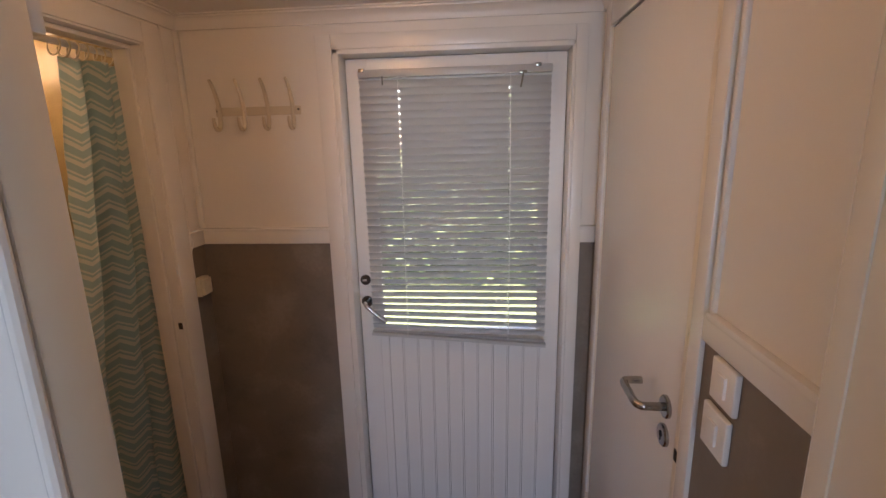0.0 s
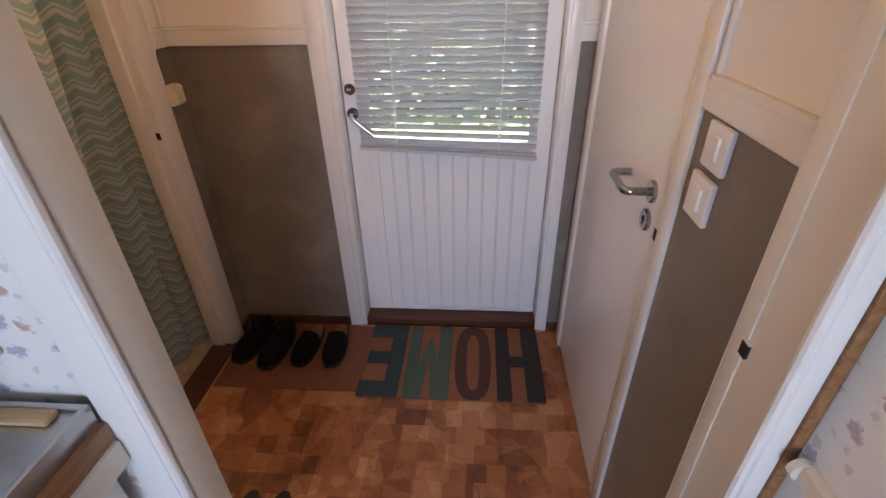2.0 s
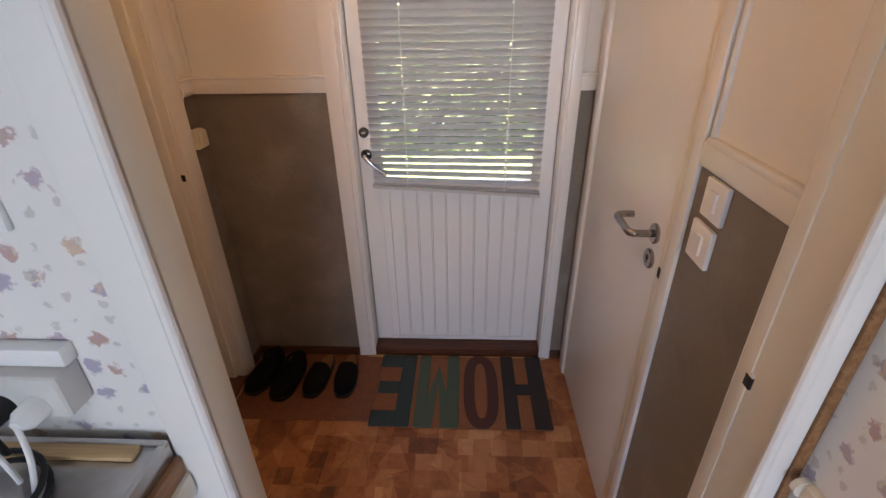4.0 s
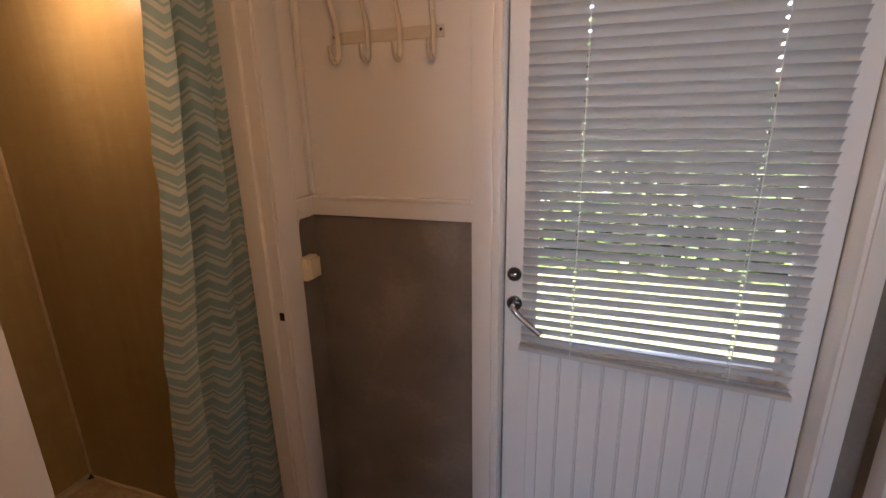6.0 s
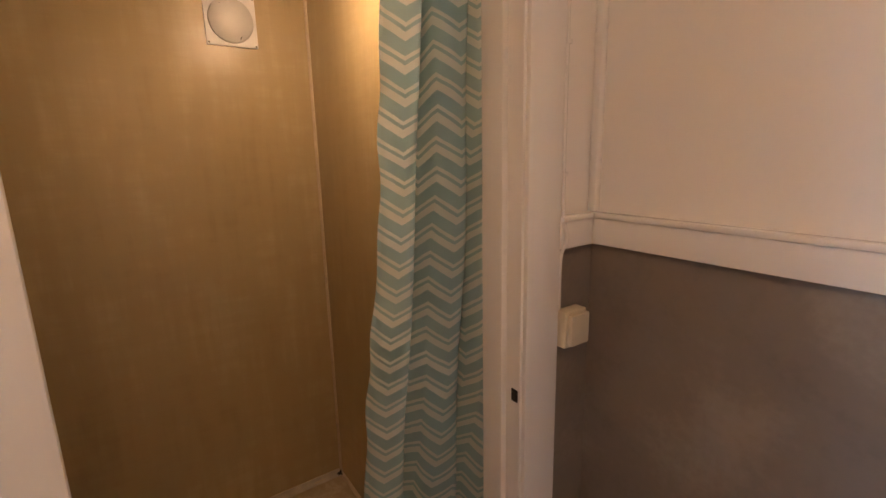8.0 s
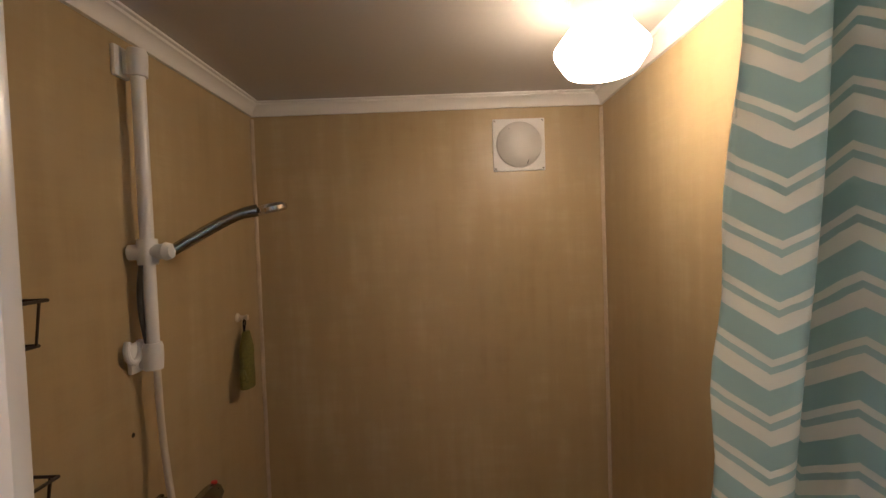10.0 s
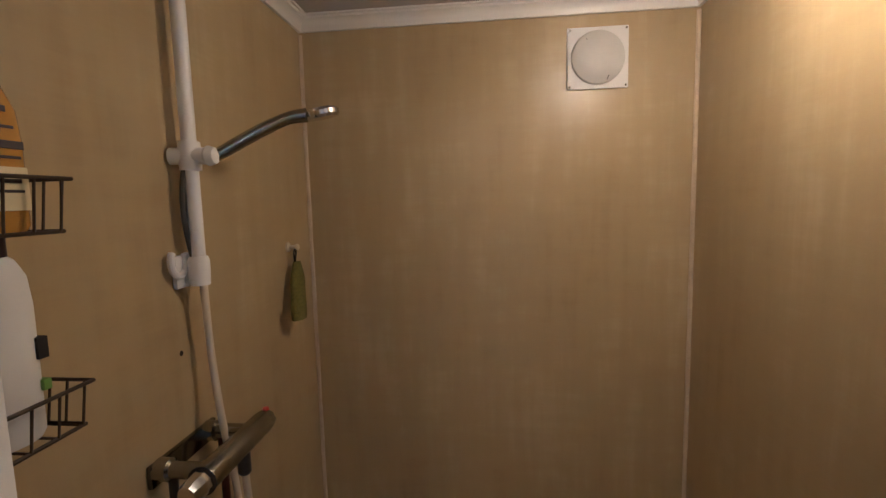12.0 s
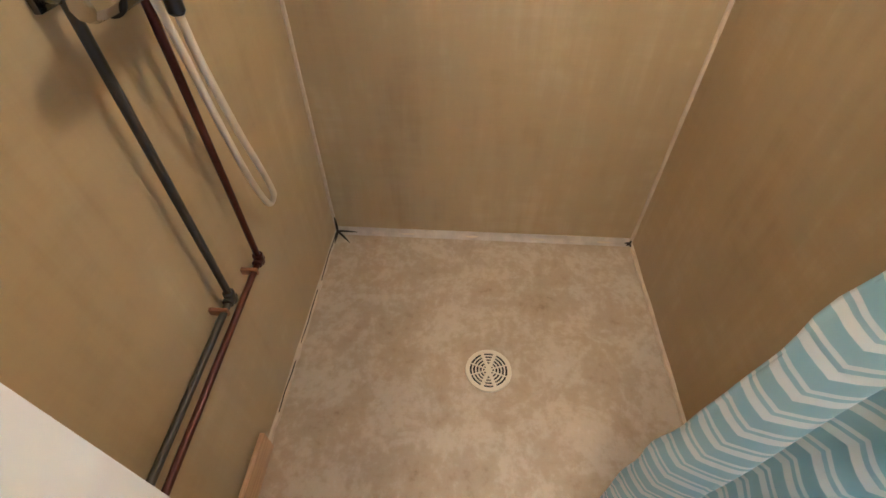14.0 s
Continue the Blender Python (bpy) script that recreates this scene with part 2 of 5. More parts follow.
def taupe_paper(name):
    """Taupe marbled wall covering with cloudy stains."""
    n = Nodes(name)
    v = n.coords()
    cloud = n.noise(v, 5.5, 2.5, 0.5, 0.3)
    fine = n.noise(v, 70, 3)
    col = n.ramp(n.math("ADD", n.math("MULTIPLY", cloud, 0.8), n.math("MULTIPLY", fine, 0.2)), [(0.25, (0.155, 0.130, 0.104)), (0.5, (0.205, 0.174, 0.142)), (0.75, (0.28, 0.245, 0.205))])
    scuff = n.ramp(n.noise(n.coords((1, 1, 4)), 12, 3), [(0.68, (0, 0, 0)), (0.8, (0.3, 0.3, 0.3))])
    col = n.mix(scuff, col, (0.10, 0.082, 0.066))
    n.bump(fine, 0.18, 0.0012)
    return n.done(col, 0.5)


def shower_board(name):
    """Ochre wet-room lining, a faint linen print: fine threads both ways, soft blotches, old drips."""
    n = Nodes(name)
    v = n.coords()
    warp = n.noise(n.coords((1, 1, 0.10)), 24, 2.5, 0.5)
    weft = n.noise(n.coords((0.22, 0.22, 1)), 26, 2.5, 0.5)
    thread = n.math("MULTIPLY", n.noise(n.coords((1, 1, 0.06)), 150, 2), n.noise(n.coords((0.06, 0.06, 1)), 150, 2))
    cloud = n.noise(n.coords((1, 1, 0.6)), 4, 1.5, 0.4)
    fac = n.math("ADD", n.math("ADD", n.math("MULTIPLY", warp, 0.28), n.math("MULTIPLY", weft, 0.15)), n.math("ADD", n.math("MULTIPLY", cloud, 0.34), n.math("ADD", n.math("MULTIPLY", thread, 0.13), n.math("MULTIPLY", n.noise(n.coords((1, 1, 0.7)), 17, 2, 0.5), 0.14))))
    col = n.ramp(fac, [(0.3, (0.36, 0.264, 0.130)), (0.48, (0.42, 0.320, 0.166)), (0.66, (0.485, 0.388, 0.218))])
    n.bump(n.math("ADD", n.noise(v, 45, 2), n.math("MULTIPLY", thread, 0.4)), 0.08, 0.0015)
    return n.done(col, 0.32)


def shower_vinyl(name):
    """Pale stone-look vinyl, ochre and grey clouds, worn."""
    n = Nodes(name)
    v = n.coords()
    cloud = n.noise(v, 6.5, 8, 0.66, 0.4)
    fleck = n.noise(v, 34, 5, 0.7)
    fac = n.math("ADD", n.math("MULTIPLY", cloud, 0.62), n.math("MULTIPLY", fleck, 0.38))
    col = n.ramp(fac, [(0.30, (0.27, 0.19, 0.105)), (0.45, (0.40, 0.31, 0.20)), (0.58, (0.49, 0.405, 0.29)), (0.72, (0.55, 0.48, 0.38))])
    n.bump(fleck, 0.14, 0.0015)
    return n.done(col, n.ramp(fleck, [(0.3, (0.40,) * 3), (0.7, (0.58,) * 3)]))


def wooden(name, dark, light, rough=0.45, along=(1, 14, 14), scale=6):
    n = Nodes(name)
    g = n.noise(n.coords(along), scale, 6, 0.62, 0.8)
    col = n.ramp(g, [(0.3, dark), (0.7, light)])
    n.bump(g, 0.15, 0.0012)
    return n.done(col, n.ramp(g, [(0.3, (rough * 0.85,) * 3), (0.7, (rough * 1.2,) * 3)]))


def chevron(name):
    """Sea-green cloth with white double zigzags, a wide and a narrow band."""
    n = Nodes(name)
    uv = n.add("TexCoord").outputs["UV"]
    sep = n.add("SeparateXYZ")
    n.link(uv, sep.inputs[0])
    tri = n.math("PINGPONG", sep.outputs[0], 0.046)
    wob = n.math("MULTIPLY", n.math("SUBTRACT", n.noise(n.coords(), 30, 2), 0.5), 0.004)
    p = n.math("FRACT", n.math("DIVIDE", n.math("ADD", n.math("ADD", sep.outputs[1], n.math("MULTIPLY", tri, 0.62)), wob), 0.053))
    broad = n.math("MULTIPLY", n.math("GREATER_THAN", p, 0.30), n.math("LESS_THAN", p, 0.58))
    slim = n.math("MULTIPLY", n.math("GREATER_THAN", p, 0.71), n.math("LESS_THAN", p, 0.85))
    weave = n.noise(n.coords((220, 220, 220)), 3, 2)
    ground = n.mix(n.noise(n.coords(), 14, 3), (0.28, 0.50, 0.54), (0.355, 0.57, 0.61))
    col = n.mix(n.math("MAXIMUM", broad, slim), ground, (0.80, 0.82, 0.79))
    n.bump(weave, 0.08, 0.0006)
    n.bsdf.inputs["Sheen Weight"].default_value = 0.15
    m = n.done(col, 0.55)
    tr = n.add("BsdfTranslucent")
    n.link(n.mix(0.47, col, (0.97, 0.94, 0.88)), tr.inputs[0])
    mx = n.add("MixShader", Fac=0.62)
    n.link(n.bsdf.outputs[0], mx.inputs[1])
    n.link(tr.outputs[0], mx.inputs[2])
    n.link(mx.outputs[0], n.t.nodes["Material Output"].inputs[0])
    return m


WHITE = painted("white_gloss_paint", (0.77, 0.755, 0.72), 0.26)
WALLWHITE = painted("white_wall_board", (0.77, 0.75, 0.71), 0.38, 0.14, (7, 7, 7), 0.10)
DOORWHITE = painted("white_door_paint", (0.78, 0.775, 0.755), 0.24, 0.08)
CREAM = painted("cream_frame_paint", (0.73, 0.68, 0.58), 0.30, 0.15)
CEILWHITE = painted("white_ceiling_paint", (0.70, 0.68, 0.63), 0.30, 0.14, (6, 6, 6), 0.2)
# the ceiling paint darkened, to stand in for weaker lamp light overhead
WETCEILING = painted("dimmed_ceiling_paint", (0.44, 0.415, 0.38), 0.24, 0.2, (6, 6, 6), 0.2)
TAUPE = taupe_paper("taupe_wall_covering")
PAPER = wallpapered("fruit_wallpaper")
VINYL = vinyl_floor("brown_vinyl")
BOARD = shower_board("ochre_shower_lining")
WETFLOOR = shower_vinyl("stone_look_vinyl")
DARKWOOD = wooden("dark_stained_wood", (0.045, 0.013, 0.006), (0.12, 0.04, 0.018), 0.38)
PALEWOOD = wooden("raw_pine", (0.42, 0.25, 0.11), (0.58, 0.38, 0.2), 0.6)
EDGEWOOD = wooden("worktop_edge_wood", (0.20, 0.075, 0.025), (0.36, 0.17, 0.07), 0.4, (14, 1, 14))
CHROME = plain("chrome", (0.62, 0.62, 0.63), 0.16, 1.0, 0.1, 20, 0.02)
DARKCHROME = plain("dark_chrome", (0.16, 0.155, 0.15), 0.14, 1.0, 0.2, 30, 0.03)
DOORSTEEL = plain("polished_door_steel", (0.36, 0.345, 0.33), 0.17, 1.0, 0.12, 30, 0.03)
STEEL = plain("brushed_steel", (0.48, 0.46, 0.44), 0.32, 1.0, 0.12, 60, 0.05)
DULLCHROME = plain("limed_chrome", (0.33, 0.32, 0.28), 0.22, 1.0, 0.3, 40, 0.12)
BLACK = plain("black_rubber", (0.009, 0.008, 0.008), 0.6, 0, 0.3, 60, 0.1)
DARKMETAL = plain("dark_grey_metal", (0.06, 0.058, 0.055), 0.35, 0.6, 0.2, 50, 0.05)
PLASTIC = plain("white_plastic", (0.76, 0.755, 0.74), 0.3, 0, 0.03, 30, 0.02)
IVORY = plain("aged_ivory_plastic", (0.68, 0.61, 0.46), 0.36, 0, 0.06, 25, 0.03)
GREYPLASTIC = plain("grey_white_plastic", (0.55, 0.54, 0.51), 0.4, 0, 0.05, 25, 0.03)
HOOKCREAM = plain("cream_enamel", (0.61, 0.55, 0.45), 0.14, 0, 0.05, 40, 0.02)
HOSE = plain("cream_hose", (0.68, 0.60, 0.46), 0.35, 0, 0.08, 60, 0.06)
SLAT = thin_plastic("white_slat_plastic", (0.55, 0.55, 0.54), 0.24, 0.12)
CORD = plain("white_cord", (0.8, 0.8, 0.78), 0.8, 0, 0.1, 80, 0.0)
COIR = plain("orange_brown_coir", (0.22, 0.085, 0.038), 0.95, 0, 0.45, 220, 0.9)
BROWNMAT = plain("brown_ribbed_mat", (0.17, 0.06, 0.028), 0.75, 0, 0.35, 90, 0.4)
SEAL = plain("aged_sealant", (0.56, 0.46, 0.32), 0.5, 0, 0.2, 30, 0.2)
MOULD = plain("black_mould", (0.016, 0.013, 0.011), 0.8, 0, 0.4, 60, 0.3)
VERDIGRIS = plain("old_black_pipe", (0.050, 0.045, 0.036), 0.42, 0.3, 0.5, 35, 0.25)
REDPIPE = plain("dark_red_copper_pipe", (0.085, 0.026, 0.016), 0.35, 0.5, 0.4, 35, 0.2)
GLASS = Nodes("window_glass")
GLASS = GLASS.done((1.0, 1.0, 1.0), 0.02, 0.0, **{"Transmission Weight": 1.0, "IOR": 1.45})
OPAL = Nodes("lit_opal_glass")
OPAL = OPAL.done((0.9, 0.88, 0.84), 0.25, 0.0, **{"Emission Color": (1.0, 0.70, 0.42, 1), "Emission Strength": LAMP_GLOW})
HALLGLOW = Nodes("lit_hall_glass")
HALLGLOW = HALLGLOW.done((0.9, 0.88, 0.84), 0.25, 0.0, **{"Emission Color": (1.0, 0.60, 0.30, 1), "Emission Strength": HALL_GLOW})

# ---- the plan ----
XL, XR, YB = -0.335, 1.165, 2.342          # hall: left, right and end wall faces
CEIL, WETCEIL = 2.090, 2.067
LAMPX, LAMPY = -0.985, 2.046
SX0, SX1, SY0, SY1 = -1.598, -0.415, 1.119, 2.259   # shower room
DY0, DY1, DTOP = 1.495, 2.148, 1.962       # shower doorway
CASE0 = 1.511                              # its near casing reaches into the opening
KY0, KY1 = 1.04, 1.10                      # wall to the kitchen
KX0, KX1 = 0.325, 1.14                     # kitchen doorway
RAIL0, RAIL1 = 1.267, 1.322


def room_piece(name, boxes, material, label, category, bevel=0.0):
    bm = fresh()
    for lo, hi in boxes:
        box(bm, lo, hi, bevel)
    return solid(name, bm, material, label, category, kind="structure")


room_piece("floor", [((-0.34, 1.04, -0.10), (1.30, 2.46, 0.0)), ((-1.7, -2.3, -0.10), (1.30, 1.04, 0.0))], VINYL, "red-brown cork-look vinyl floor of hall and kitchen", "floor")
room_piece("shower_floor", [((-1.70, 1.02, -0.10), (-0.41, 2.36, -0.004))], WETFLOOR, "pale stone-look vinyl floor of the shower", "floor")
room_piece("ceiling", [((-0.42, 1.02, CEIL), (1.30, 2.47, CEIL + 0.08)), ((-1.7, -2.3, CEIL), (1.30, 1.02, CEIL + 0.08))], CEILWHITE, "white painted hall and kitchen ceiling", "ceiling")
room_piece("shower_ceiling", [((-1.70, 1.02, WETCEIL), (-0.42, 2.46, WETCEIL + 0.1))], WETCEILING, "gloss-painted shower ceiling, its paint dimmed against the lamp light", "ceiling")

# end wall with the entry door opening
EX0, EX1, ETOP = 0.232, 1.094, 1.985
room_piece("wall_end", [((-1.70, YB, 0), (EX0, YB + 0.12, CEIL)), ((EX1, YB, 0), (1.30, YB + 0.12, CEIL)), ((EX0, YB, ETOP), (EX1, YB + 0.12, CEIL))],
           WALLWHITE, "white painted board wall round the entry door", "wall")
room_piece("wall_shower_side", [((XL - 0.06, KY1, 0), (XL, DY0 - 0.075, CEIL)), ((XL - 0.08, DY1 + 0.02, 0), (XL, YB, CEIL)), ((XL - 0.08, DY0 - 0.075, DTOP + 0.02), (XL, DY1 + 0.02, CEIL))],
           WALLWHITE, "white painted wall with the shower doorway", "wall")
RDY0, RDY1, RDTOP = 1.545, 2.222, 1.968
room_piece("wall_right", [((XR + 0.008, 1.02, 0), (1.30, RDY0 - 0.02, CEIL)), ((XR + 0.008, RDY1 + 0.02, 0), (1.30, YB, CEIL)), ((XR + 0.008, RDY0 - 0.02, RDTOP + 0.02), (1.30, RDY1 + 0.02, CEIL)), ((XR + 0.07, RDY0 - 0.02, 0), (1.30, RDY1 + 0.02, RDTOP + 0.02))],
           WALLWHITE, "white painted wall beside the inner door", "wall")
room_piece("wall_kitchen", [((-1.70, KY0, 0), (KX0 - 0.02, KY1, CEIL)), ((KX1 + 0.02, KY0, 0), (1.30, KY1, CEIL)), ((KX0 - 0.02, KY0, 2.0), (KX1 + 0.02, KY1, CEIL))],
           WALLWHITE, "wall between hall and kitchen", "wall")
# kitchen shell, with its window behind the walker
room_piece("wall_kitchen_south", [((-1.7, -2.3, 0), (0.2, -2.2, CEIL)), ((1.25, -2.3, 0), (1.30, -2.2, CEIL)), ((0.2, -2.3, 0), (1.25, -2.2, 0.98)), ((0.2, -2.3, 1.88), (1.25, -2.2, CEIL))], PAPER, "papered kitchen wall with a window", "wall")
room_piece("wall_kitchen_west", [((-1.7, -2.2, 0), (-1.6, 1.02, CEIL))], PAPER, "papered kitchen side wall", "wall")
room_piece("wall_kitchen_east", [((1.182, -2.2, 0), (1.30, KY0 - 0.024, CEIL))], PAPER, "white wallpaper with small fruit sprigs", "wall")
room_piece("wall_paper_kitchen", [((-1.6, KY0 - 0.005, 0), (0.262, KY0 - 0.0005, CEIL))], PAPER, "white wallpaper with small fruit sprigs", "wall")
# shower lining
room_piece("shower_wall_back", [((SX0 - 0.08, SY0 - 0.06, -0.004), (SX0, SY1 + 0.07, WETCEIL))], BOARD, "ochre streaked shower lining", "wall")
room_piece("shower_wall_taps", [((SX0, SY0 - 0.018, -0.004), (SX1, SY0, WETCEIL))], BOARD, "ochre streaked shower lining with the taps", "wall")
room_piece("shower_wall_far", [((SX0, SY1, -0.004), (SX1, SY1 + 0.08, WETCEIL))], BOARD, "ochre streaked shower lining", "wall")
room_piece("shower_wall_front", [((-0.414, SY0, -0.004), (XL - 0.0602, DY0 - 0.076, WETCEIL)), ((SX1 - 0.008, DY1 + 0.02, -0.004), (SX1 - 0.0005, SY1, WETCEIL)), ((SX1 - 0.008, DY0 - 0.076, DTOP + 0.02), (SX1 - 0.0005, DY1 + 0.02, WETCEIL))], BOARD, "ochre shower lining beside the doorway", "wall")

# taupe lower walls
room_piece("lower_wall_end", [((XL, YB - 0.003, 0.0), (0.185, YB, RAIL0 + 0.01)), ((1.11, YB - 0.003, 0), (XR + 0.008, YB, RAIL0 + 0.01))], TAUPE, "taupe marbled wall covering below the rail", "wall covering")
room_piece("lower_wall_left", [((XL, 2.235, 0), (XL + 0.003, YB - 0.003, RAIL0 + 0.01)), ((XL, KY1, 0), (XL + 0.003, 1.375, RAIL0 + 0.01))], TAUPE, "taupe marbled wall covering below the rail", "wall covering")
room_piece("lower_wall_right", [((XR + 0.004, 1.10, 0), (XR + 0.008, 1.475, RAIL0 + 0.01)), ((XR + 0.004, 2.285, 0), (XR + 0.008, YB, RAIL0 + 0.01))], TAUPE, "taupe marbled wall covering below the rail", "wall covering")


def rail(boxes, label):
    bm = fresh()
    for lo, hi in boxes:
        box(bm, lo, hi, 0.004)
    return solid("trim", bm, WHITE, label, "wall rail", kind="structure")


rail([((XL, YB - 0.017, RAIL0), (0.183, YB, RAIL1)), ((1.112, YB - 0.017, RAIL0), (XR + 0.01, YB, RAIL1)),
      ((XL, YB - 0.022, RAIL1 - 0.004), (0.183, YB, RAIL1 + 0.007)), ((1.112, YB - 0.022, RAIL1 - 0.004), (XR + 0.01, YB, RAIL1 + 0.007))], "white painted dado rail on the end wall")
rail([((XL, 2.236, RAIL0), (XL + 0.016, YB - 0.017, RAIL1)), ((XL, 2.236, RAIL1 - 0.004), (XL + 0.021, YB - 0.022, RAIL1 + 0.007)), ((XL, KY1, RAIL0), (XL + 0.016, 1.375, RAIL1))], "short white dado rail beside the shower doorway")
rail([((XR - 0.004, 1.12, RAIL0), (XR + 0.01, 1.475, RAIL1 - 0.006)), ((XR - 0.008, 1.12, RAIL1 - 0.010), (XR + 0.01, 1.456, RAIL1 + 0.004))], "white dado rail beside the inner door")
rail([((XR - 0.001, 1.449, RAIL1 - 0.004), (XR + 0.01, 1.462, CEIL - 0.05))], "slim white bead that edges the upper wall board")
# the corner bead of the end wall
bm = fresh()
box(bm, (XL, YB - 0.018, RAIL1 + 0.007), (XL + 0.018, YB, CEIL - 0.045), 0.006)
solid("trim", bm, WHITE, "white corner bead", "trim", kind="structure")


def cornice(name, a, b, inward, top, material=WHITE, size=0.047):
    """A coved moulding from a to b under the ceiling. inward: the way into the room."""
    a, b, w = Vector((*a, top)), Vector((*b, top)), Vector((*inward, 0))
    prof = [(0, 0), (0, -size), (0.009, -size), (0.011, -size + 0.004), (0.0115, -size * 0.72), (0.019, -size * 0.46), (size * 0.72, -0.013), (size * 0.80, -0.012), (size * 0.82, -0.006), (size, -0.005), (size, 0)]
    bm = fresh()
    way = (b - a).normalized()
    rows = []
    for end, sgn in ((a, 1), (b, -1)):
        rows.append([bm.verts.new(end + w * u + way * (u * sgn) + Vector((0, 0, v))) for u, v in prof])
    n = len(prof)
    for k in range(n):
        bm.faces.new((rows[0][k], rows[0][(k + 1) % n], rows[1][(k + 1) % n], rows[1][k]))
    bm.faces.new(rows[0])
    bm.faces.new(rows[1][::-1])
    return solid(name, bm, material, "white coved ceiling moulding", "cornice", kind="structure")


XRR = XR + 0.008
cornice("trim", (XL, YB), (XRR, YB), (0, -1), CEIL)
cornice("trim", (XL, KY1), (XL, YB), (1, 0), CEIL)
cornice("trim", (XRR, KY1), (XRR, YB), (-1, 0), CEIL)
for a, b, w in (((SX0, SY0), (SX0, SY1), (1, 0)), ((SX0, SY0), (SX1 - 0.008, SY0), (0, 1)), ((SX0, SY1), (SX1 - 0.008, SY1), (0, -1))):
    cornice("trim", a, b, w, WETCEIL, WHITE, 0.041)
# corner seals of the shower
for x, y, dx, dy in ((SX0, SY0, 1, 1), (SX0, SY1, 1, -1)):
    bm = fresh()
    pts = []
    for k in range(24):
        z = -0.004 + (WETCEIL - 0.045) * k / 23
        w = 0.0045 + 0.0015 * math.sin(k * 2.3)
        pts.append((x + dx * w * 0.7, y + dy * w * 0.7, z))
    tube(bm, pts, 0.0072, 8, soft=False)
    solid("trim", bm, SEAL, "aged cream sealant in the shower corner", "sealant", kind="structure")
bm = fresh()
for a, b in (((SX0, SY0), (SX0, SY1)), ((SX0, SY0), (SX1, SY0)), ((SX0, SY1), (SX1, SY1))):
    a, b = Vector((*a, 0)), Vector((*b, 0))
    pts = [a.lerp(b, k / 30) + Vector((0.003 * math.sin(k * 1.9), 0.003 * math.cos(k * 2.7), 0.002 * math.sin(k))) for k in range(31)]
    tube(bm, pts, 0.011, 8, soft=False)
solid("trim", bm, SEAL, "turned-up worn vinyl edge round the shower floor", "floor edge", kind="structure")

bm = fresh()
cove = [(0.0, 0.026), (0.003, 0.026), (0.005, 0.014), (0.010, 0.006), (0.020, 0.0), (0.0, -0.004)]
prism(bm, cove, lambda u, v: Vector((SX0 + u, SY0 + 0.012, v)), (0, SY1 - SY0 - 0.024, 0))
solid("trim", bm, plain("greyed_cove", (0.47, 0.41, 0.33), 0.5, 0, 0.35, 22, 0.3), "greyed vinyl cove along the back of the shower floor", "floor edge", kind="structure")

# skirting
bm = fresh()
for lo, hi in (((XL, YB - 0.014, 0), (0.18, YB, 0.045)), ((1.115, YB - 0.014, 0), (XRR, YB, 0.045)), ((XL, 2.236, 0), (XL + 0.012, YB - 0.014, 0.045))):
    box(bm, lo, hi, 0.003)
solid("baseboard", bm, DARKWOOD, "dark red-brown skirting under the taupe wall", "skirting", kind="structure")

# ---- shower doorway ----
bm = fresh()
CF = XL + 0.013
for lo, hi in (((XL, DY0 - 0.118, 0), (CF, CASE0, DTOP + 0.07)), ((XL, DY1 + 0.006, 0), (CF, 2.238, DTOP + 0.07)), ((XL, CASE0, DTOP + 0.006), (CF, DY1 + 0.006, DTOP + 0.07))):
    box(bm, lo, hi, 0.004)
casing = thing("door_frame", (XL, 1.82, 0), "white painted doorway without a leaf, into the shower", "door frame", kind="structure")
part("casing", bm, WHITE, casing)
bm = fresh()
for lo, hi in (((-0.414, DY0 - 0.075, 0.02), (XL + 0.004, DY0 - 0.061, DTOP)), ((SX1 - 0.010, DY1, 0.02), (XL + 0.004, DY1 + 0.02, DTOP)), ((SX1 - 0.010, DY0 - 0.075, DTOP), (XL + 0.004, DY1 + 0.02, DTOP + 0.02))):
    box(bm, lo, hi, 0.002)
part("lining", bm, WHITE, casing)
bm = fresh()
for lo, hi in (((SX1 - 0.006, DY1 - 0.014, 0.02), (-0.366, DY1, DTOP - 0.014)), ((SX1 - 0.006, DY0 - 0.061, DTOP - 0.014), (-0.366, DY1, DTOP))):
    box(bm, lo, hi, 0.003)
part("door_stop", bm, WHITE, casing)
bm = fresh()
box(bm, (-0.352, DY1 - 0.0012, 0.985), (-0.336, DY1 + 0.004, 1.010), 0.0006)
part("latch_hole", bm, MOULD, casing, "dark latch hole")
bm = fresh()
box(bm, (-0.425, DY0 - 0.075, -0.003), (XL + 0.014, DY1 + 0.02, 0.022), 0.005)
solid("threshold", bm, DARKWOOD, "dark worn wooden threshold of the shower doorway", "threshold", kind="structure")
bm = fresh()
box(bm, (XL + 0.014, DY0 - 0.075, 0.0), (XL + 0.020, DY1 + 0.05, 0.006), 0.001)
solid("trim", bm, PALEWOOD, "thin pale edging strip along the threshold", "edge strip", kind="structure")

# ---- kitchen doorway ----
kdoor = thing("door_frame", (0.73, KY0, 0), "cream painted doorway without a leaf, between kitchen and hall", "door frame", kind="structure")
bm = fresh()
for lo, hi in (((KX0 - 0.02, KY0 - 0.004, 0), (KX0, KY1, 1.98)), ((KX1, KY0 - 0.002, 0), (KX1 + 0.024, 1.152, 1.98)), ((KX0 - 0.02, KY0 - 0.004, 1.98), (KX1 + 0.02, KY1, 2.0))):
    box(bm, lo, hi, 0.004)
part("lining", bm, CREAM, kdoor)
bm = fresh()
box(bm, (KX1 - 0.003, 1.116, 0), (KX1, 1.148, 1.98), 0.003)
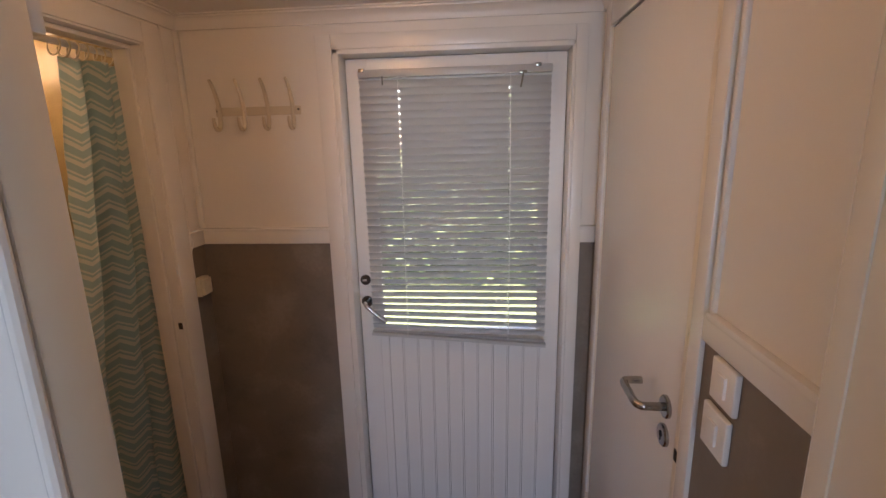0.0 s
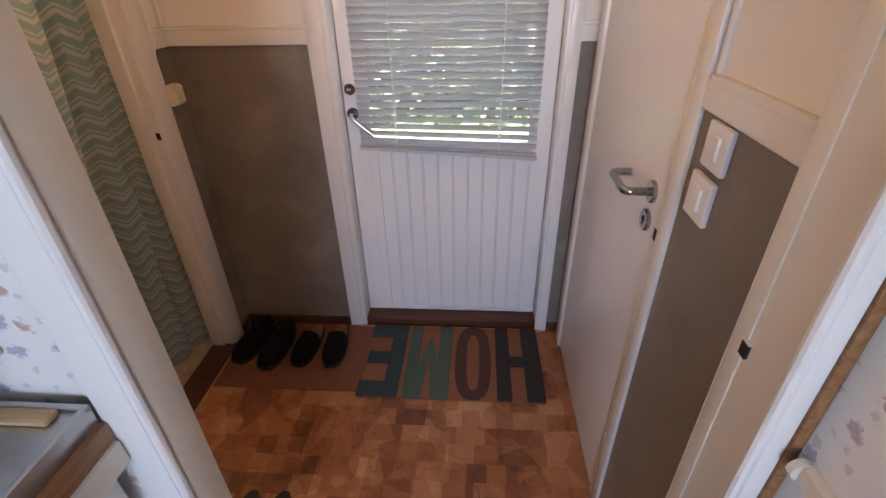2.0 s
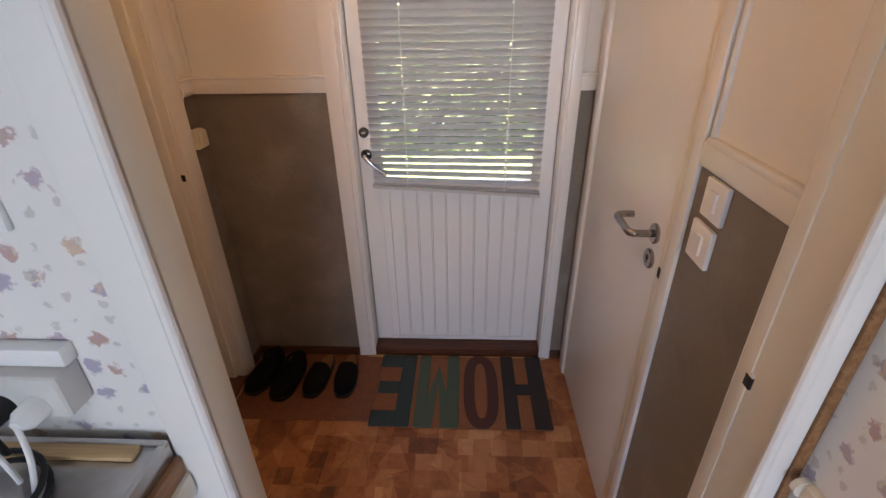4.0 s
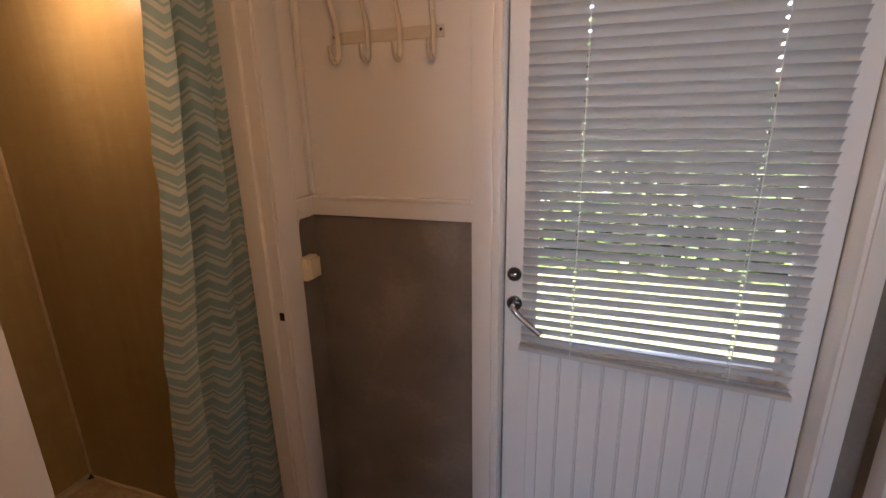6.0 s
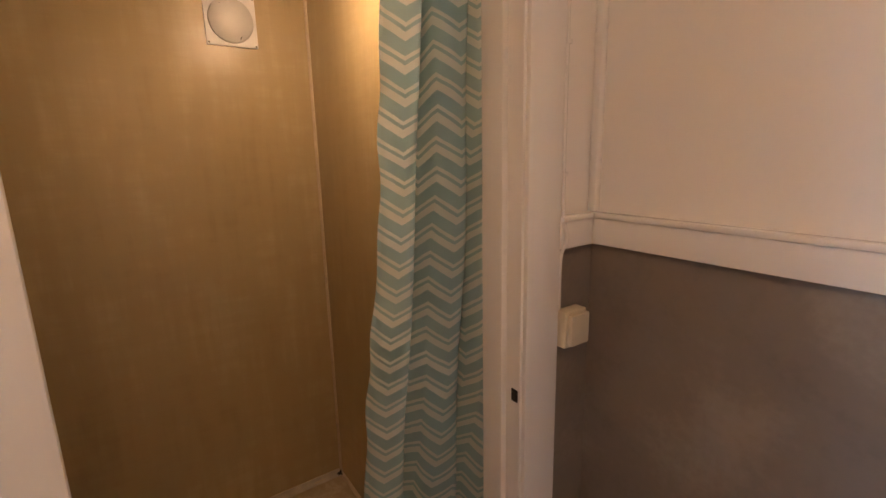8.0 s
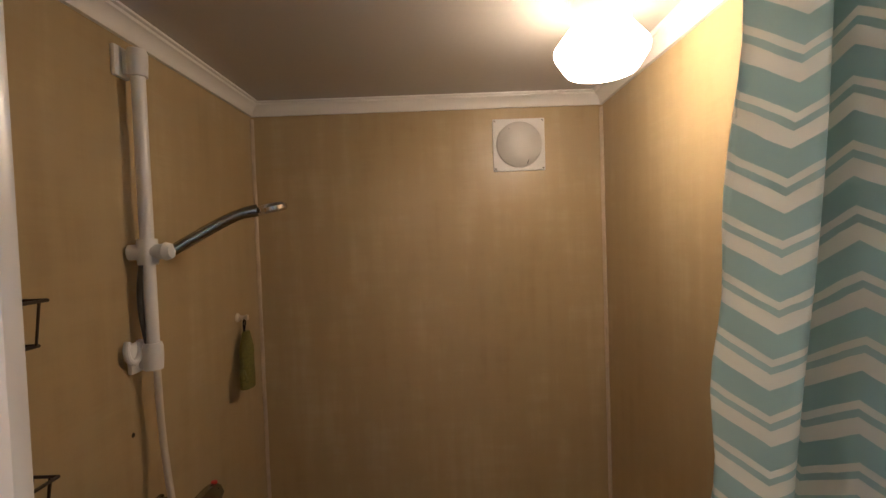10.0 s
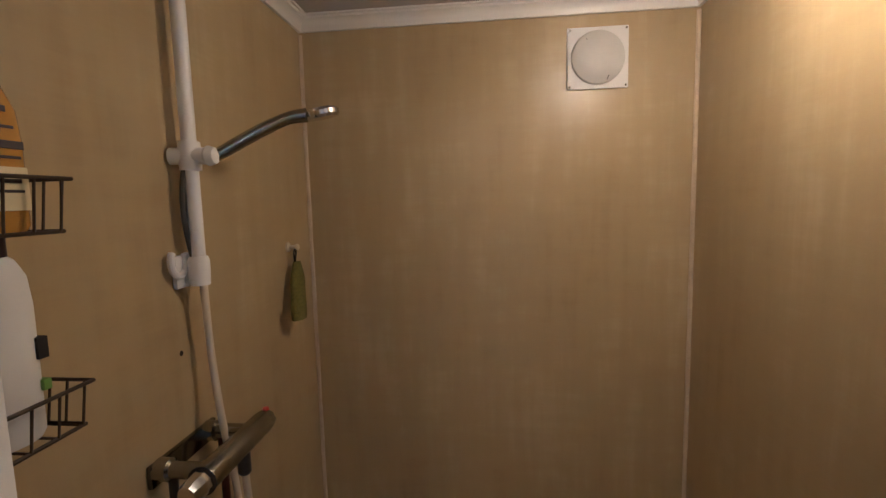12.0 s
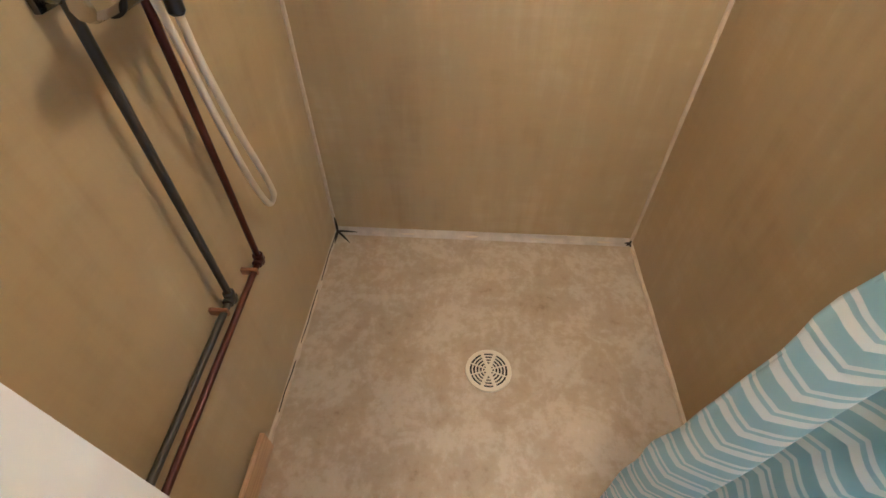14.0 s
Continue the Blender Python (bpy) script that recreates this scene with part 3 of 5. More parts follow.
part("door_stop", bm, CREAM, kdoor)
bm = fresh()
for x0, x1 in ((0.256, 0.314), (1.142, 1.168)):
    box(bm, (x0, KY0 - 0.020, 0), (x1, KY0 - 0.002, 2.05), 0.005)
box(bm, (0.256, KY0 - 0.020, 1.985), (1.168, KY0 - 0.002, 2.05), 0.005)
part("casing", bm, WHITE, kdoor)
bm = fresh()
for x in (0.318, 1.137):
    tube(bm, [(x, KY0 - 0.013, 0), (x, KY0 - 0.013, 1.985)], 0.0085, 10, soft=False)
part("bead", bm, WHITE, kdoor, "rounded white bead")
bm = fresh()
box(bm, (KX1 - 0.0036, 1.108, 1.022), (KX1 + 0.004, 1.124, 1.052), 0.001)
part("strike_plate", bm, CREAM, kdoor, "painted-over strike plate")
bm = fresh()
box(bm, (KX1 - 0.0046, 1.107, 1.024), (KX1 + 0.0, 1.123, 1.046), 0.0006)
part("latch_hole", bm, MOULD, kdoor, "dark latch hole")

bm = fresh()
box(bm, (0.262, KY1 + 0.0005, 1.742), (0.323, KY1 + 0.018, CEIL - 0.002), 0.004)
solid("trim", bm, WHITE, "short white board beside the head of the kitchen doorway", "trim", kind="structure")

# ---- entry door ----
entry = thing("door_1", (0.66, YB, 0), "white entry door with a blind over its window", "door", kind="structure")
CY = YB - 0.018
bm = fresh()
for lo, hi in (((0.180, CY, 0), (0.238, YB, 2.008)), ((1.076, CY, 0), (1.117, YB, 2.008)), ((0.238, CY, 1.958), (1.076, YB, 2.008))):
    box(bm, lo, hi, 0.005)
part("casing", bm, WHITE, entry)
bm = fresh()
for lo, hi in (((0.236, CY + 0.006, 0.0), (0.259, YB + 0.118, 1.965)), ((1.066, CY + 0.006, 0.0), (1.092, YB + 0.118, 1.965)), ((0.236, CY + 0.006, 1.942), (1.092, YB + 0.118, 1.983))):
    box(bm, lo, hi, 0.004)
part("door_frame", bm, WHITE, entry)
bm = fresh()
for lo, hi in (((0.2592, 2.456, 0.0402), (0.275, YB + 0.114, 1.9418)), ((1.050, 2.456, 0.0402), (1.0658, YB + 0.114, 1.9418)), ((0.2752, 2.456, 1.925), (1.0498, YB + 0.114, 1.9418)), ((0.2752, 2.456, 0.0402), (1.0498, YB + 0.114, 0.056))):
    box(bm, lo, hi)
part("rebate", bm, WHITE, entry)
LY, LX0, LX1, LZ0, LZ1 = 2.408, 0.262, 1.063, 0.046, 1.939
WX0, WX1, WZ0, WZ1 = 0.340, 0.992, 0.880, 1.850
PX0 = 0.374    # where the matchboards begin
leaf_bm = fresh()
for lo, hi in (((LX0, LY, LZ0), (WX0, LY + 0.045, LZ1)), ((WX1, LY, LZ0), (LX1, LY + 0.045, LZ1)), ((WX0, LY, WZ1), (WX1, LY + 0.045, LZ1)), ((WX0, LY, LZ0), (WX1, LY + 0.045, 0.066)), ((WX0, LY, 0.066), (PX0, LY + 0.045, WZ0)), ((PX0, LY + 0.0055, 0.066), (WX1, LY + 0.045, WZ0))):
    box(leaf_bm, lo, hi, 0.0015, 1)
leaf = part("leaf", leaf_bm, DOORWHITE, entry)
bm = fresh()
for lo, hi in (((WX0, LY + 0.006, WZ0 - 0.012), (WX0 + 0.016, LY + 0.03, WZ1)), ((WX1 - 0.016, LY + 0.006, WZ0 - 0.012), (WX1, LY + 0.03, WZ1)), ((WX0 + 0.016, LY + 0.006, WZ1 - 0.016), (WX1 - 0.016, LY + 0.03, WZ1)), ((WX0 + 0.016, LY + 0.004, WZ0 - 0.012), (WX1 - 0.016, LY + 0.03, WZ0 + 0.012))):
    box(bm, lo, hi, 0.003)
part("glazing_bead", bm, DOORWHITE, leaf)
bm = fresh()
box(bm, (WX0 + 0.01, LY + 0.018, WZ0), (WX1 - 0.01, LY + 0.023, WZ1 - 0.008))
pane = part("pane", bm, GLASS, leaf, "clear glass pane")
pane.visible_shadow = False
# matchboard panel: boards with a bead between them
count = 10
wide = (WX1 - PX0) / count
bm = fresh()
box(bm, (0.0010, LY + 0.0005, 0.068), (wide - 0.0072, LY + 0.0075, WZ0 - 0.014), 0.0016, 1)
tube(bm, [(wide - 0.0032, LY + 0.0045, 0.068), (wide - 0.0032, LY + 0.0045, WZ0 - 0.014)], 0.0034, 8, soft=False)
first = part("board", bm, DOORWHITE, leaf)
for k in range(count):
    b = first if k == 0 else first.copy()
    if k:
        scene.collection.objects.link(b)
        b.parent = leaf
    b.location = (PX0 + k * wide, 0, 0)
# lock and lever
bm = fresh()
lathe(bm, [(0.0, 0), (0.021, 0), (0.021, 0.007), (0.018, 0.010), (0.0, 0.011)], (0.290, LY, 1.100), "-y")
lock = part("lock_rose", bm, DARKCHROME, leaf, "round dark chrome lock rose")
bm = fresh()
box(bm, (0.281, LY - 0.017, 1.096), (0.299, LY - 0.010, 1.106), 0.002)
part("thumb_turn", bm, CHROME, lock)
bm = fresh()
lathe(bm, [(0.0, 0), (0.023, 0), (0.023, 0.006), (0.020, 0.009), (0.0, 0.010)], (0.292, LY, 1.008), "-y")
part("handle_rose", bm, DARKCHROME, leaf, "round dark handle rose")
bm = fresh()
tube(bm, [(0.292, LY - 0.005, 1.008), (0.292, LY - 0.035, 1.008), (0.300, LY - 0.046, 1.000), (0.335, LY - 0.047, 0.968), (0.376, LY - 0.045, 0.934)], 0.0085, 14)
part("lever", bm, CHROME, leaf, "chrome lever, drooping")
bm = fresh()
box(bm, (0.236, YB - 0.004, 0), (1.09, YB + 0.12, 0.040), 0.004)
part("sill", bm, DARKWOOD, entry, "dark wooden sill")
bm = fresh()
box(bm, (0.225, CY - 0.010, 0.0), (1.095, CY + 0.002, 0.007), 0.002)
part("edge_strip", bm, PALEWOOD, entry, "pale edge strip")

# ---- venetian blind ----
blind = thing("venetian_blind", (0.66, 2.375, 0.85), "white venetian blind, slats half closed, bottom hanging askew", "blind")
bm = fresh()
box(bm, (0.318, 2.357, 1.866), (1.006, 2.388, 1.892), 0.003)
head = part("head_rail", bm, SLAT, blind)
for x in (0.330, 0.955):
    bm = fresh()
    box(bm, (x - 0.007, 2.354, 1.884), (x + 0.012, 2.392, 1.896), 0.001)
    part("bracket", bm, DULLCHROME, head, "small metal bracket")
NS, Z_TOP, Z_LOW = 37, 1.843, 0.892
bm = fresh()
rows = []
for k in range(9):
    u = k / 8 - 0.5
    rows.append((u * 0.031, 0.0038 * (1 - (2 * u) ** 2)))
# each slat has two slots, through which the cords run
cuts = [-0.343, -0.204, -0.196, 0.196, 0.204, 0.343]
top = [[bm.verts.new((x, y, z + 0.0004)) for y, z in rows] for x in cuts]
low = [[bm.verts.new((x, y, z - 0.0004)) for y, z in rows] for x in cuts]
for a in range(5):
    for k in range(8):
        if a in (1, 3) and k in (3, 4):
            continue
        bm.faces.new((top[a][k], top[a + 1][k], top[a + 1][k + 1], top[a][k + 1]))
        bm.faces.new((low[a][k + 1], low[a + 1][k + 1], low[a + 1][k], low[a][k]))
    for g in (0, 8):
        bm.faces.new((top[a][g], top[a + 1][g], low[a + 1][g], low[a][g]))
slat0 = part("slat", bm, SLAT, blind)
me = slat0.data
me.transform(Matrix.Translation(PLACE[blind]))
for k in range(NS):
    b = slat0 if k == 0 else slat0.copy()
    if k:
        scene.collection.objects.link(b)
        b.parent = blind
    f = k / (NS - 1)
    z = Z_TOP + (Z_LOW - Z_TOP) * f
    droop = max(0.0, (f - 0.82) / 0.18) ** 1.5
    rnd = math.sin(k * 12.9898) * 0.5
    b.location = Vector((0.662, 2.372, z - 0.019 * droop)) - PLACE[blind]
    b.rotation_euler = (radians(-57 + 0.3 * rnd), radians(0.08 * rnd + 3.0 * droop), 0)
bm = fresh()
box(bm, (-0.348, -0.013, -0.007), (0.348, 0.013, 0.007), 0.003)
bar = part("bottom_rail", bm, SLAT, blind)
bar.data.transform(Matrix.Translation(PLACE[blind]))
bar.location, bar.rotation_euler = Vector((0.662, 2.370, 0.864)) - PLACE[blind], (0, radians(3.6), 0)
for x in (0.462, 0.862):
    for y in (2.358, 2.386):
        bm = fresh()
        tube(bm, [(x, y, 1.868), (x + 0.002, y, 1.4), (x, y, 0.868)], 0.0011, 6)
        part("ladder_cord", bm, CORD, blind)
bm = fresh()
tube(bm, [(0.905, 2.352, 1.868), (0.903, 2.345, 1.85), (0.896, 2.343, 1.815)], 0.0028, 8)
box(bm, (0.892, 2.349, 1.862), (0.918, 2.358, 1.871), 0.001)
part("tilter", bm, DULLCHROME, blind, "small metal tilter hook")
bm = fresh()
tube(bm, [(0.408, 2.354, 1.868), (0.408, 2.352, 1.838)], 0.002, 8, soft=False)
part("hook", bm, DULLCHROME, blind)

# ---- inner door on the right ----
inner = thing("door_2", (XR, 1.88, 0), "closed smooth white inner door with a steel lever", "door", kind="structure")
bm = fresh()
CX = XR - 0.006
for lo, hi in (((CX, 1.470, 0), (XRR, RDY0 - 0.030, 2.045)), ((CX, RDY1 + 0.004, 0), (XRR, 2.286, 2.045)), ((CX, RDY0 - 0.030, RDTOP + 0.004), (XRR, RDY1 + 0.004, 2.045))):
    box(bm, lo, hi, 0.005)
part("casing", bm, WHITE, inner)
bm = fresh()
for lo, hi in (((XR - 0.001, RDY0 - 0.029, 0), (XR + 0.06, RDY0 - 0.003, RDTOP + 0.003)), ((XR - 0.001, RDY1 + 0.003, 0), (XR + 0.06, RDY1 + 0.02, RDTOP + 0.003))):
    box(bm, lo, hi, 0.003)
part("door_frame", bm, CREAM, inner)
bm = fresh()
box(bm, (XR + 0.004, RDY0, 0.008), (XR + 0.044, RDY1, RDTOP), 0.003)
rleaf = part("leaf", bm, DOORWHITE, inner)
for z, r0, nm in ((1.048, 0.026, "handle_rose"), (0.978, 0.026, "key_rose")):
    bm = fresh()
    lathe(bm, [(0.0, 0), (r0, 0), (r0, 0.006), (r0 - 0.003, 0.009), (0.0, 0.0095)], (XR + 0.004, 1.603, z), "-x")
    rose = part(nm, bm, DOORSTEEL, rleaf, "round steel rose")
    if nm == "key_rose":
        bm = fresh()
        lathe(bm, [(0.0, 0.009), (0.0075, 0.009), (0.0075, 0.0102), (0.0, 0.0102)], (XR + 0.004, 1.603, z + 0.003), "-x", 14)
        box(bm, (XR - 0.0062, 1.601, z - 0.012), (XR - 0.004, 1.605, z + 0.002))
        part("keyhole", bm, MOULD, rose)
bm = fresh()
tube(bm, [(XR, 1.603, 1.048), (XR - 0.040, 1.603, 1.048), (XR - 0.052, 1.606, 1.048), (XR - 0.060, 1.620, 1.048), (XR - 0.060, 1.66, 1.048), (XR - 0.060, 1.700, 1.048), (XR - 0.055, 1.716, 1.048), (XR - 0.040, 1.722, 1.048), (XR - 0.012, 1.722, 1.048)], 0.0095, 14)
part("lever", bm, DOORSTEEL, rleaf, "U-shaped polished steel lever")
bm = fresh()
box(bm, (XR - 0.002, 1.524, 0.965), (XR + 0.004, 1.538, 0.992), 0.0006)
part("latch_hole", bm, MOULD, inner, "dark latch hole")
for z in (0.25, 1.70):
    bm = fresh()
    lathe(bm, [(0.0, -0.045), (0.0055, -0.043), (0.0055, -0.002), (0.0062, -0.001), (0.0062, 0.0), (0.0055, 0.001), (0.0055, 0.043), (0.0, 0.045)], (XR - 0.003, RDY1 + 0.003, z), "z", 14)
    part("hinge", bm, WHITE if z > 1 else CREAM, inner, "painted pin hinge")

# ---- switches ----


def rocker(at, size, normal, material, group, label):
    """A wall switch: plate and rocker. normal: 1 faces +x, -1 faces -x."""
    x, y, z = at
    sw = thing("light_switch", at, label, "switch", group)
    bm = fresh()
    box(bm, (min(x, x + 0.011 * normal), y - size / 2, z - size / 2), (max(x, x + 0.011 * normal), y + size / 2, z + size / 2), 0.004, 3)
    part("plate", bm, material, sw)
    bm = fresh()
    box(bm, (min(x, x + 0.016 * normal), y - size * 0.19, z - size * 0.26), (max(x, x + 0.016 * normal), y + size * 0.19, z + size * 0.26), 0.003)
    part("rocker", bm, material, sw)
    return sw


rocker((XR + 0.004, 1.380, 1.224), 0.076, -1, PLASTIC, "switches beside the inner door", "square white light switch just under the dado rail")
rocker((XR + 0.004, 1.392, 1.130), 0.080, -1, PLASTIC, "switches beside the inner door", "square white light switch on the taupe wall")
box_sw = thing("surface_switch", (XL, 2.266, 1.075), "cream surface-mounted switch box on the taupe wall", "switch")
bm = fresh()
box(bm, (XL + 0.003, 2.238, 1.078), (XL + 0.030, 2.297, 1.150), 0.004)
part("back_box", bm, IVORY, box_sw)
bm = fresh()
box(bm, (XL + 0.030, 2.242, 1.084), (XL + 0.042, 2.293, 1.146), 0.005)
part("cover", bm, IVORY, box_sw)
bm = fresh()
tube(bm, [(XL + 0.008, 2.2435, 1.15), (XL + 0.008, 2.2445, 1.25), (XL + 0.022, 2.2440, 1.29), (XL + 0.010, 2.2440, 1.36), (XL + 0.008, 2.2450, 1.7), (XL + 0.008, 2.2440, 2.05)], 0.0035, 8)
part("cable", bm, WHITE, box_sw, "painted-over cable")
for z in (1.40, 1.62, 1.86):
    bm = fresh()
    box(bm, (XL, 2.239, z), (XL + 0.014, 2.251, z + 0.007), 0.001)
    part("cable_clip", bm, WHITE, box_sw)

# ---- coat hooks ----
rack = thing("coat_hook_rail", (-0.055, YB, 1.69), "cream metal rail of four double coat hooks", "coat hooks")
bm = fresh()
box(bm, (-0.216, YB - 0.005, 1.746), (0.107, YB, 1.776), 0.0015)
part("back_plate", bm, HOOKCREAM, rack)
for x in (-0.200, -0.107, -0.014, 0.079):
    bm = fresh()
    tube(bm, [(x, YB - 0.006, 1.772), (x, YB - 0.014, 1.80), (x, YB - 0.030, 1.838), (x - 0.001, YB - 0.050, 1.868)], 0.005, 10, radii=(0.0078, 0.0074, 0.0062, 0.0054), squash=0.7)
    tube(bm, [(x, YB - 0.006, 1.785), (x, YB - 0.007, 1.745), (x, YB - 0.010, 1.715), (x, YB - 0.024, 1.698), (x, YB - 0.042, 1.702), (x, YB - 0.050, 1.722), (x, YB - 0.050, 1.738)], 0.005, 10, radii=(0.0070, 0.0078, 0.0082, 0.0082, 0.0072, 0.0058), squash=0.8)
    part("hook", bm, HOOKCREAM, rack)
for x in (-0.209, 0.099):
    bm = fresh()
    lathe(bm, [(0.0, 0), (0.0042, 0), (0.0036, 0.002), (0.0, 0.0025)], (x, YB - 0.005, 1.764), "-y", 12)
    part("screw", bm, DARKMETAL, rack, "dark screw head")

# ---- mats and floor pieces ----
bm = fresh()
box(bm, (XL + 0.02, 1.915, 0.0), (0.300, 2.326, 0.005), 0.002)
solid("floor_mat", bm, BROWNMAT, "plain brown mat under the shoes", "mat", at=(0, 2.1, 0))
bm = fresh()
out = [(1.158, 0.75), (1.158, 1.545), (0.215, 1.545)]
out += [(0.215 - 0.045 * math.sin(radians(a)), 1.50 + 0.045 * math.cos(radians(a))) for a in (25, 50, 75)] + [(0.168, 1.49), (0.158, 1.3), (0.155, 1.11), (0.335, 1.11), (0.335, 0.75)]
prism(bm, out, lambda u, v: Vector((u, v, 0.0)), (0, 0, 0.005))
solid("vinyl_offcut", bm, VINYL, "loose piece of red-brown cork-look vinyl laid over the floor", "floor covering", kind="structure", soft=False)

mat = thing("doormat", (0.69, 2.11, 0), "coir doormat with the word HOME in coloured capitals", "doormat")
MX0, MX1, MY0, MY1 = 0.300, 1.068, 1.884, 2.320
bm = fresh()
box(bm, (MX0 + 0.004, MY0 + 0.004, 0.0), (MX1 - 0.004, MY1 - 0.004, 0.011), 0.004)
part("base", bm, COIR, mat)


def letter(name, shapes, colour, hole=None):
    bm = fresh()
    for lo, hi in shapes:
        box(bm, (*lo, 0.009), (*hi, 0.0145), 0.003, 1)
    if hole:
        (cx, cy), (rx, ry), w = hole
        n = 40
        ring = [[], [], [], []]
        for k in range(n):
            a = 2 * math.pi * k / n
            c, s = math.cos(a), math.sin(a)
            c, s = math.copysign(abs(c) ** 0.75, c), math.copysign(abs(s) ** 0.75, s)
            for i, (sx, sy, z) in enumerate(((rx, ry, 0.009), (rx, ry, 0.0145), (rx - w, ry - w, 0.0145), (rx - w, ry - w, 0.009))):
                ring[i].append(bm.verts.new((cx + sx * c, cy + sy * s, z)))
        for i in range(4):
            for k in range(n):
                bm.faces.new((ring[i][k], ring[i][(k + 1) % n], ring[(i + 1) % 4][(k + 1) % n], ring[(i + 1) % 4][k]))
    return part(name, bm, plain("mat_" + name, colour, 0.95, 0, 0.4, 200, 0.8), mat)


a, b = MY0, MY1
letter("letter_e", [((0.405, a), (0.470, b)), ((MX0, a), (0.405, a + 0.085)), ((MX0 + 0.01, (a + b) / 2 - 0.035), (0.405, (a + b) / 2 + 0.04)), ((MX0, b - 0.085), (0.405, b))], (0.022, 0.042, 0.045))
ml = [((0.488, a), (0.540, b)), ((0.622, a), (0.678, b))]
mobj = letter("letter_m", ml, (0.055, 0.095, 0.072))
bm = fresh()
for sx in (-1, 1):
    prism(bm, [(0.583 + sx * 0.080, a), (0.583 + sx * 0.018, a), (0.583, a + 0.25), (0.583, b - 0.07)][::sx], lambda u, v: Vector((u, v, 0.009)), (0, 0, 0.0050 + 0.0002 * sx))
part("letter_m_centre", bm, mobj.data.materials[0], mat)
letter("letter_o", [], (0.070, 0.028, 0.022), ((0.776, (a + b) / 2), (0.078, (b - a) / 2), 0.050))
letter("letter_h", [((0.876, a), (0.936, b)), ((0.994, a), (MX1, b)), ((0.936, (a + b) / 2 - 0.03), (0.994, (a + b) / 2 + 0.035))], (0.026, 0.021, 0.020))

# ---- shoes ----


def slipper(at, turn, label, open_back, group):
    """A dark clog: sole, upper of a rounded toe box, insole; toe towards +y before the turn."""
    sh = thing("shoe", (0, 0, 0), label, "shoe", group)
    L, W = 0.275, 0.108 if open_back else 0.120
    outline = []
    for k in range(28):
        t = 2 * math.pi * k / 28
        y = -math.cos(t) * L / 2
        w = W / 2 * (0.80 + 0.20 * (y / (L / 2) + 0.3)) * abs(math.sin(t)) ** 0.6
        outline.append((math.copysign(w, math.sin(t)) + 0.006 * (y / L), y))
    bm = fresh()
    prism(bm, outline, lambda u, v: Vector((u, v, 0.0)), (0, 0, 0.022))
    bmesh.ops.bevel(bm, geom=[e for e in bm.edges if abs(e.verts[0].co.z - e.verts[1].co.z) < 1e-5], offset=0.004, segments=2, affect="EDGES")
    part("sole", bm, BLACK, sh)
    bm = fresh()
    prism(bm, [(u * 0.86, v * 0.95) for u, v in outline], lambda u, v: Vector((u, v, 0.022)), (0, 0, 0.004))
    part("insole", bm, TANLEATHER if open_back else DARKCLOTH, sh)
    bm = fresh()
    rings = []
    y0 = -0.02 if open_back else -0.125
    for i in range(13):
        f = i / 12
        y = y0 + (L / 2 - 0.004 - y0) * f
        half = W / 2 * (0.80 + 0.20 * (y / (L / 2) + 0.3)) * max(0.02, 1 - (abs(y) / (L / 2)) ** 2.6) ** 0.5 * 1.03
        tall = (0.062 - 0.020 * f) * max(0.02, 1 - max(0.0, (f - 0.45) / 0.55) ** 2.4) ** 0.5
        ring = []
        for k in range(13):
            a = math.pi * k / 12
            ca, sa = math.cos(a), math.sin(a)
            ring.append(bm.verts.new((half * math.copysign(abs(ca) ** 0.7, ca) + 0.006 * (y / L), y, 0.016 + tall * sa ** 0.75)))
        rings.append(ring)
    for p, q in zip(rings, rings[1:]):
        for k in range(12):
            bm.faces.new((p[k], p[k + 1], q[k + 1], q[k]))
    up = part("upper", bm, DARKCLOTH, sh)
    mod = up.modifiers.new("thick", "SOLIDIFY")
    mod.thickness, mod.offset = 0.004, -1
    if not open_back:
        bm = fresh()
        tube(bm, [(0.040 * math.cos(t), -0.075 + 0.05 * math.sin(t), 0.068 + 0.006 * math.sin(t)) for t in [2 * math.pi * q / 23 for q in range(24)]], 0.008, 8, soft=False)
        part("collar", bm, DARKCLOTH, sh, "padded black collar")
    sh.location = at
    sh.rotation_euler = (0, 0, radians(turn))
    return sh


TANLEATHER = plain("worn_tan_insole", (0.20, 0.10, 0.05), 0.7, 0, 0.3, 30, 0.2)
DARKCLOTH = plain("black_felt", (0.006, 0.006, 0.0065), 0.9, 0, 0.4, 90, 0.5, **{"Specular IOR Level": 0.12})
slipper((-0.236, 2.170, 0.005), 168, "black felt slipper on the brown mat", False, "slippers")
slipper((-0.112, 2.140, 0.005), 172, "black felt slipper on the brown mat", False, "slippers")
slipper((0.024, 2.165, 0.005), 174, "black open-backed clog with a tan insole", True, "clogs")
slipper((0.152, 2.170, 0.005), 183, "black open-backed clog with a tan insole", True, "clogs")


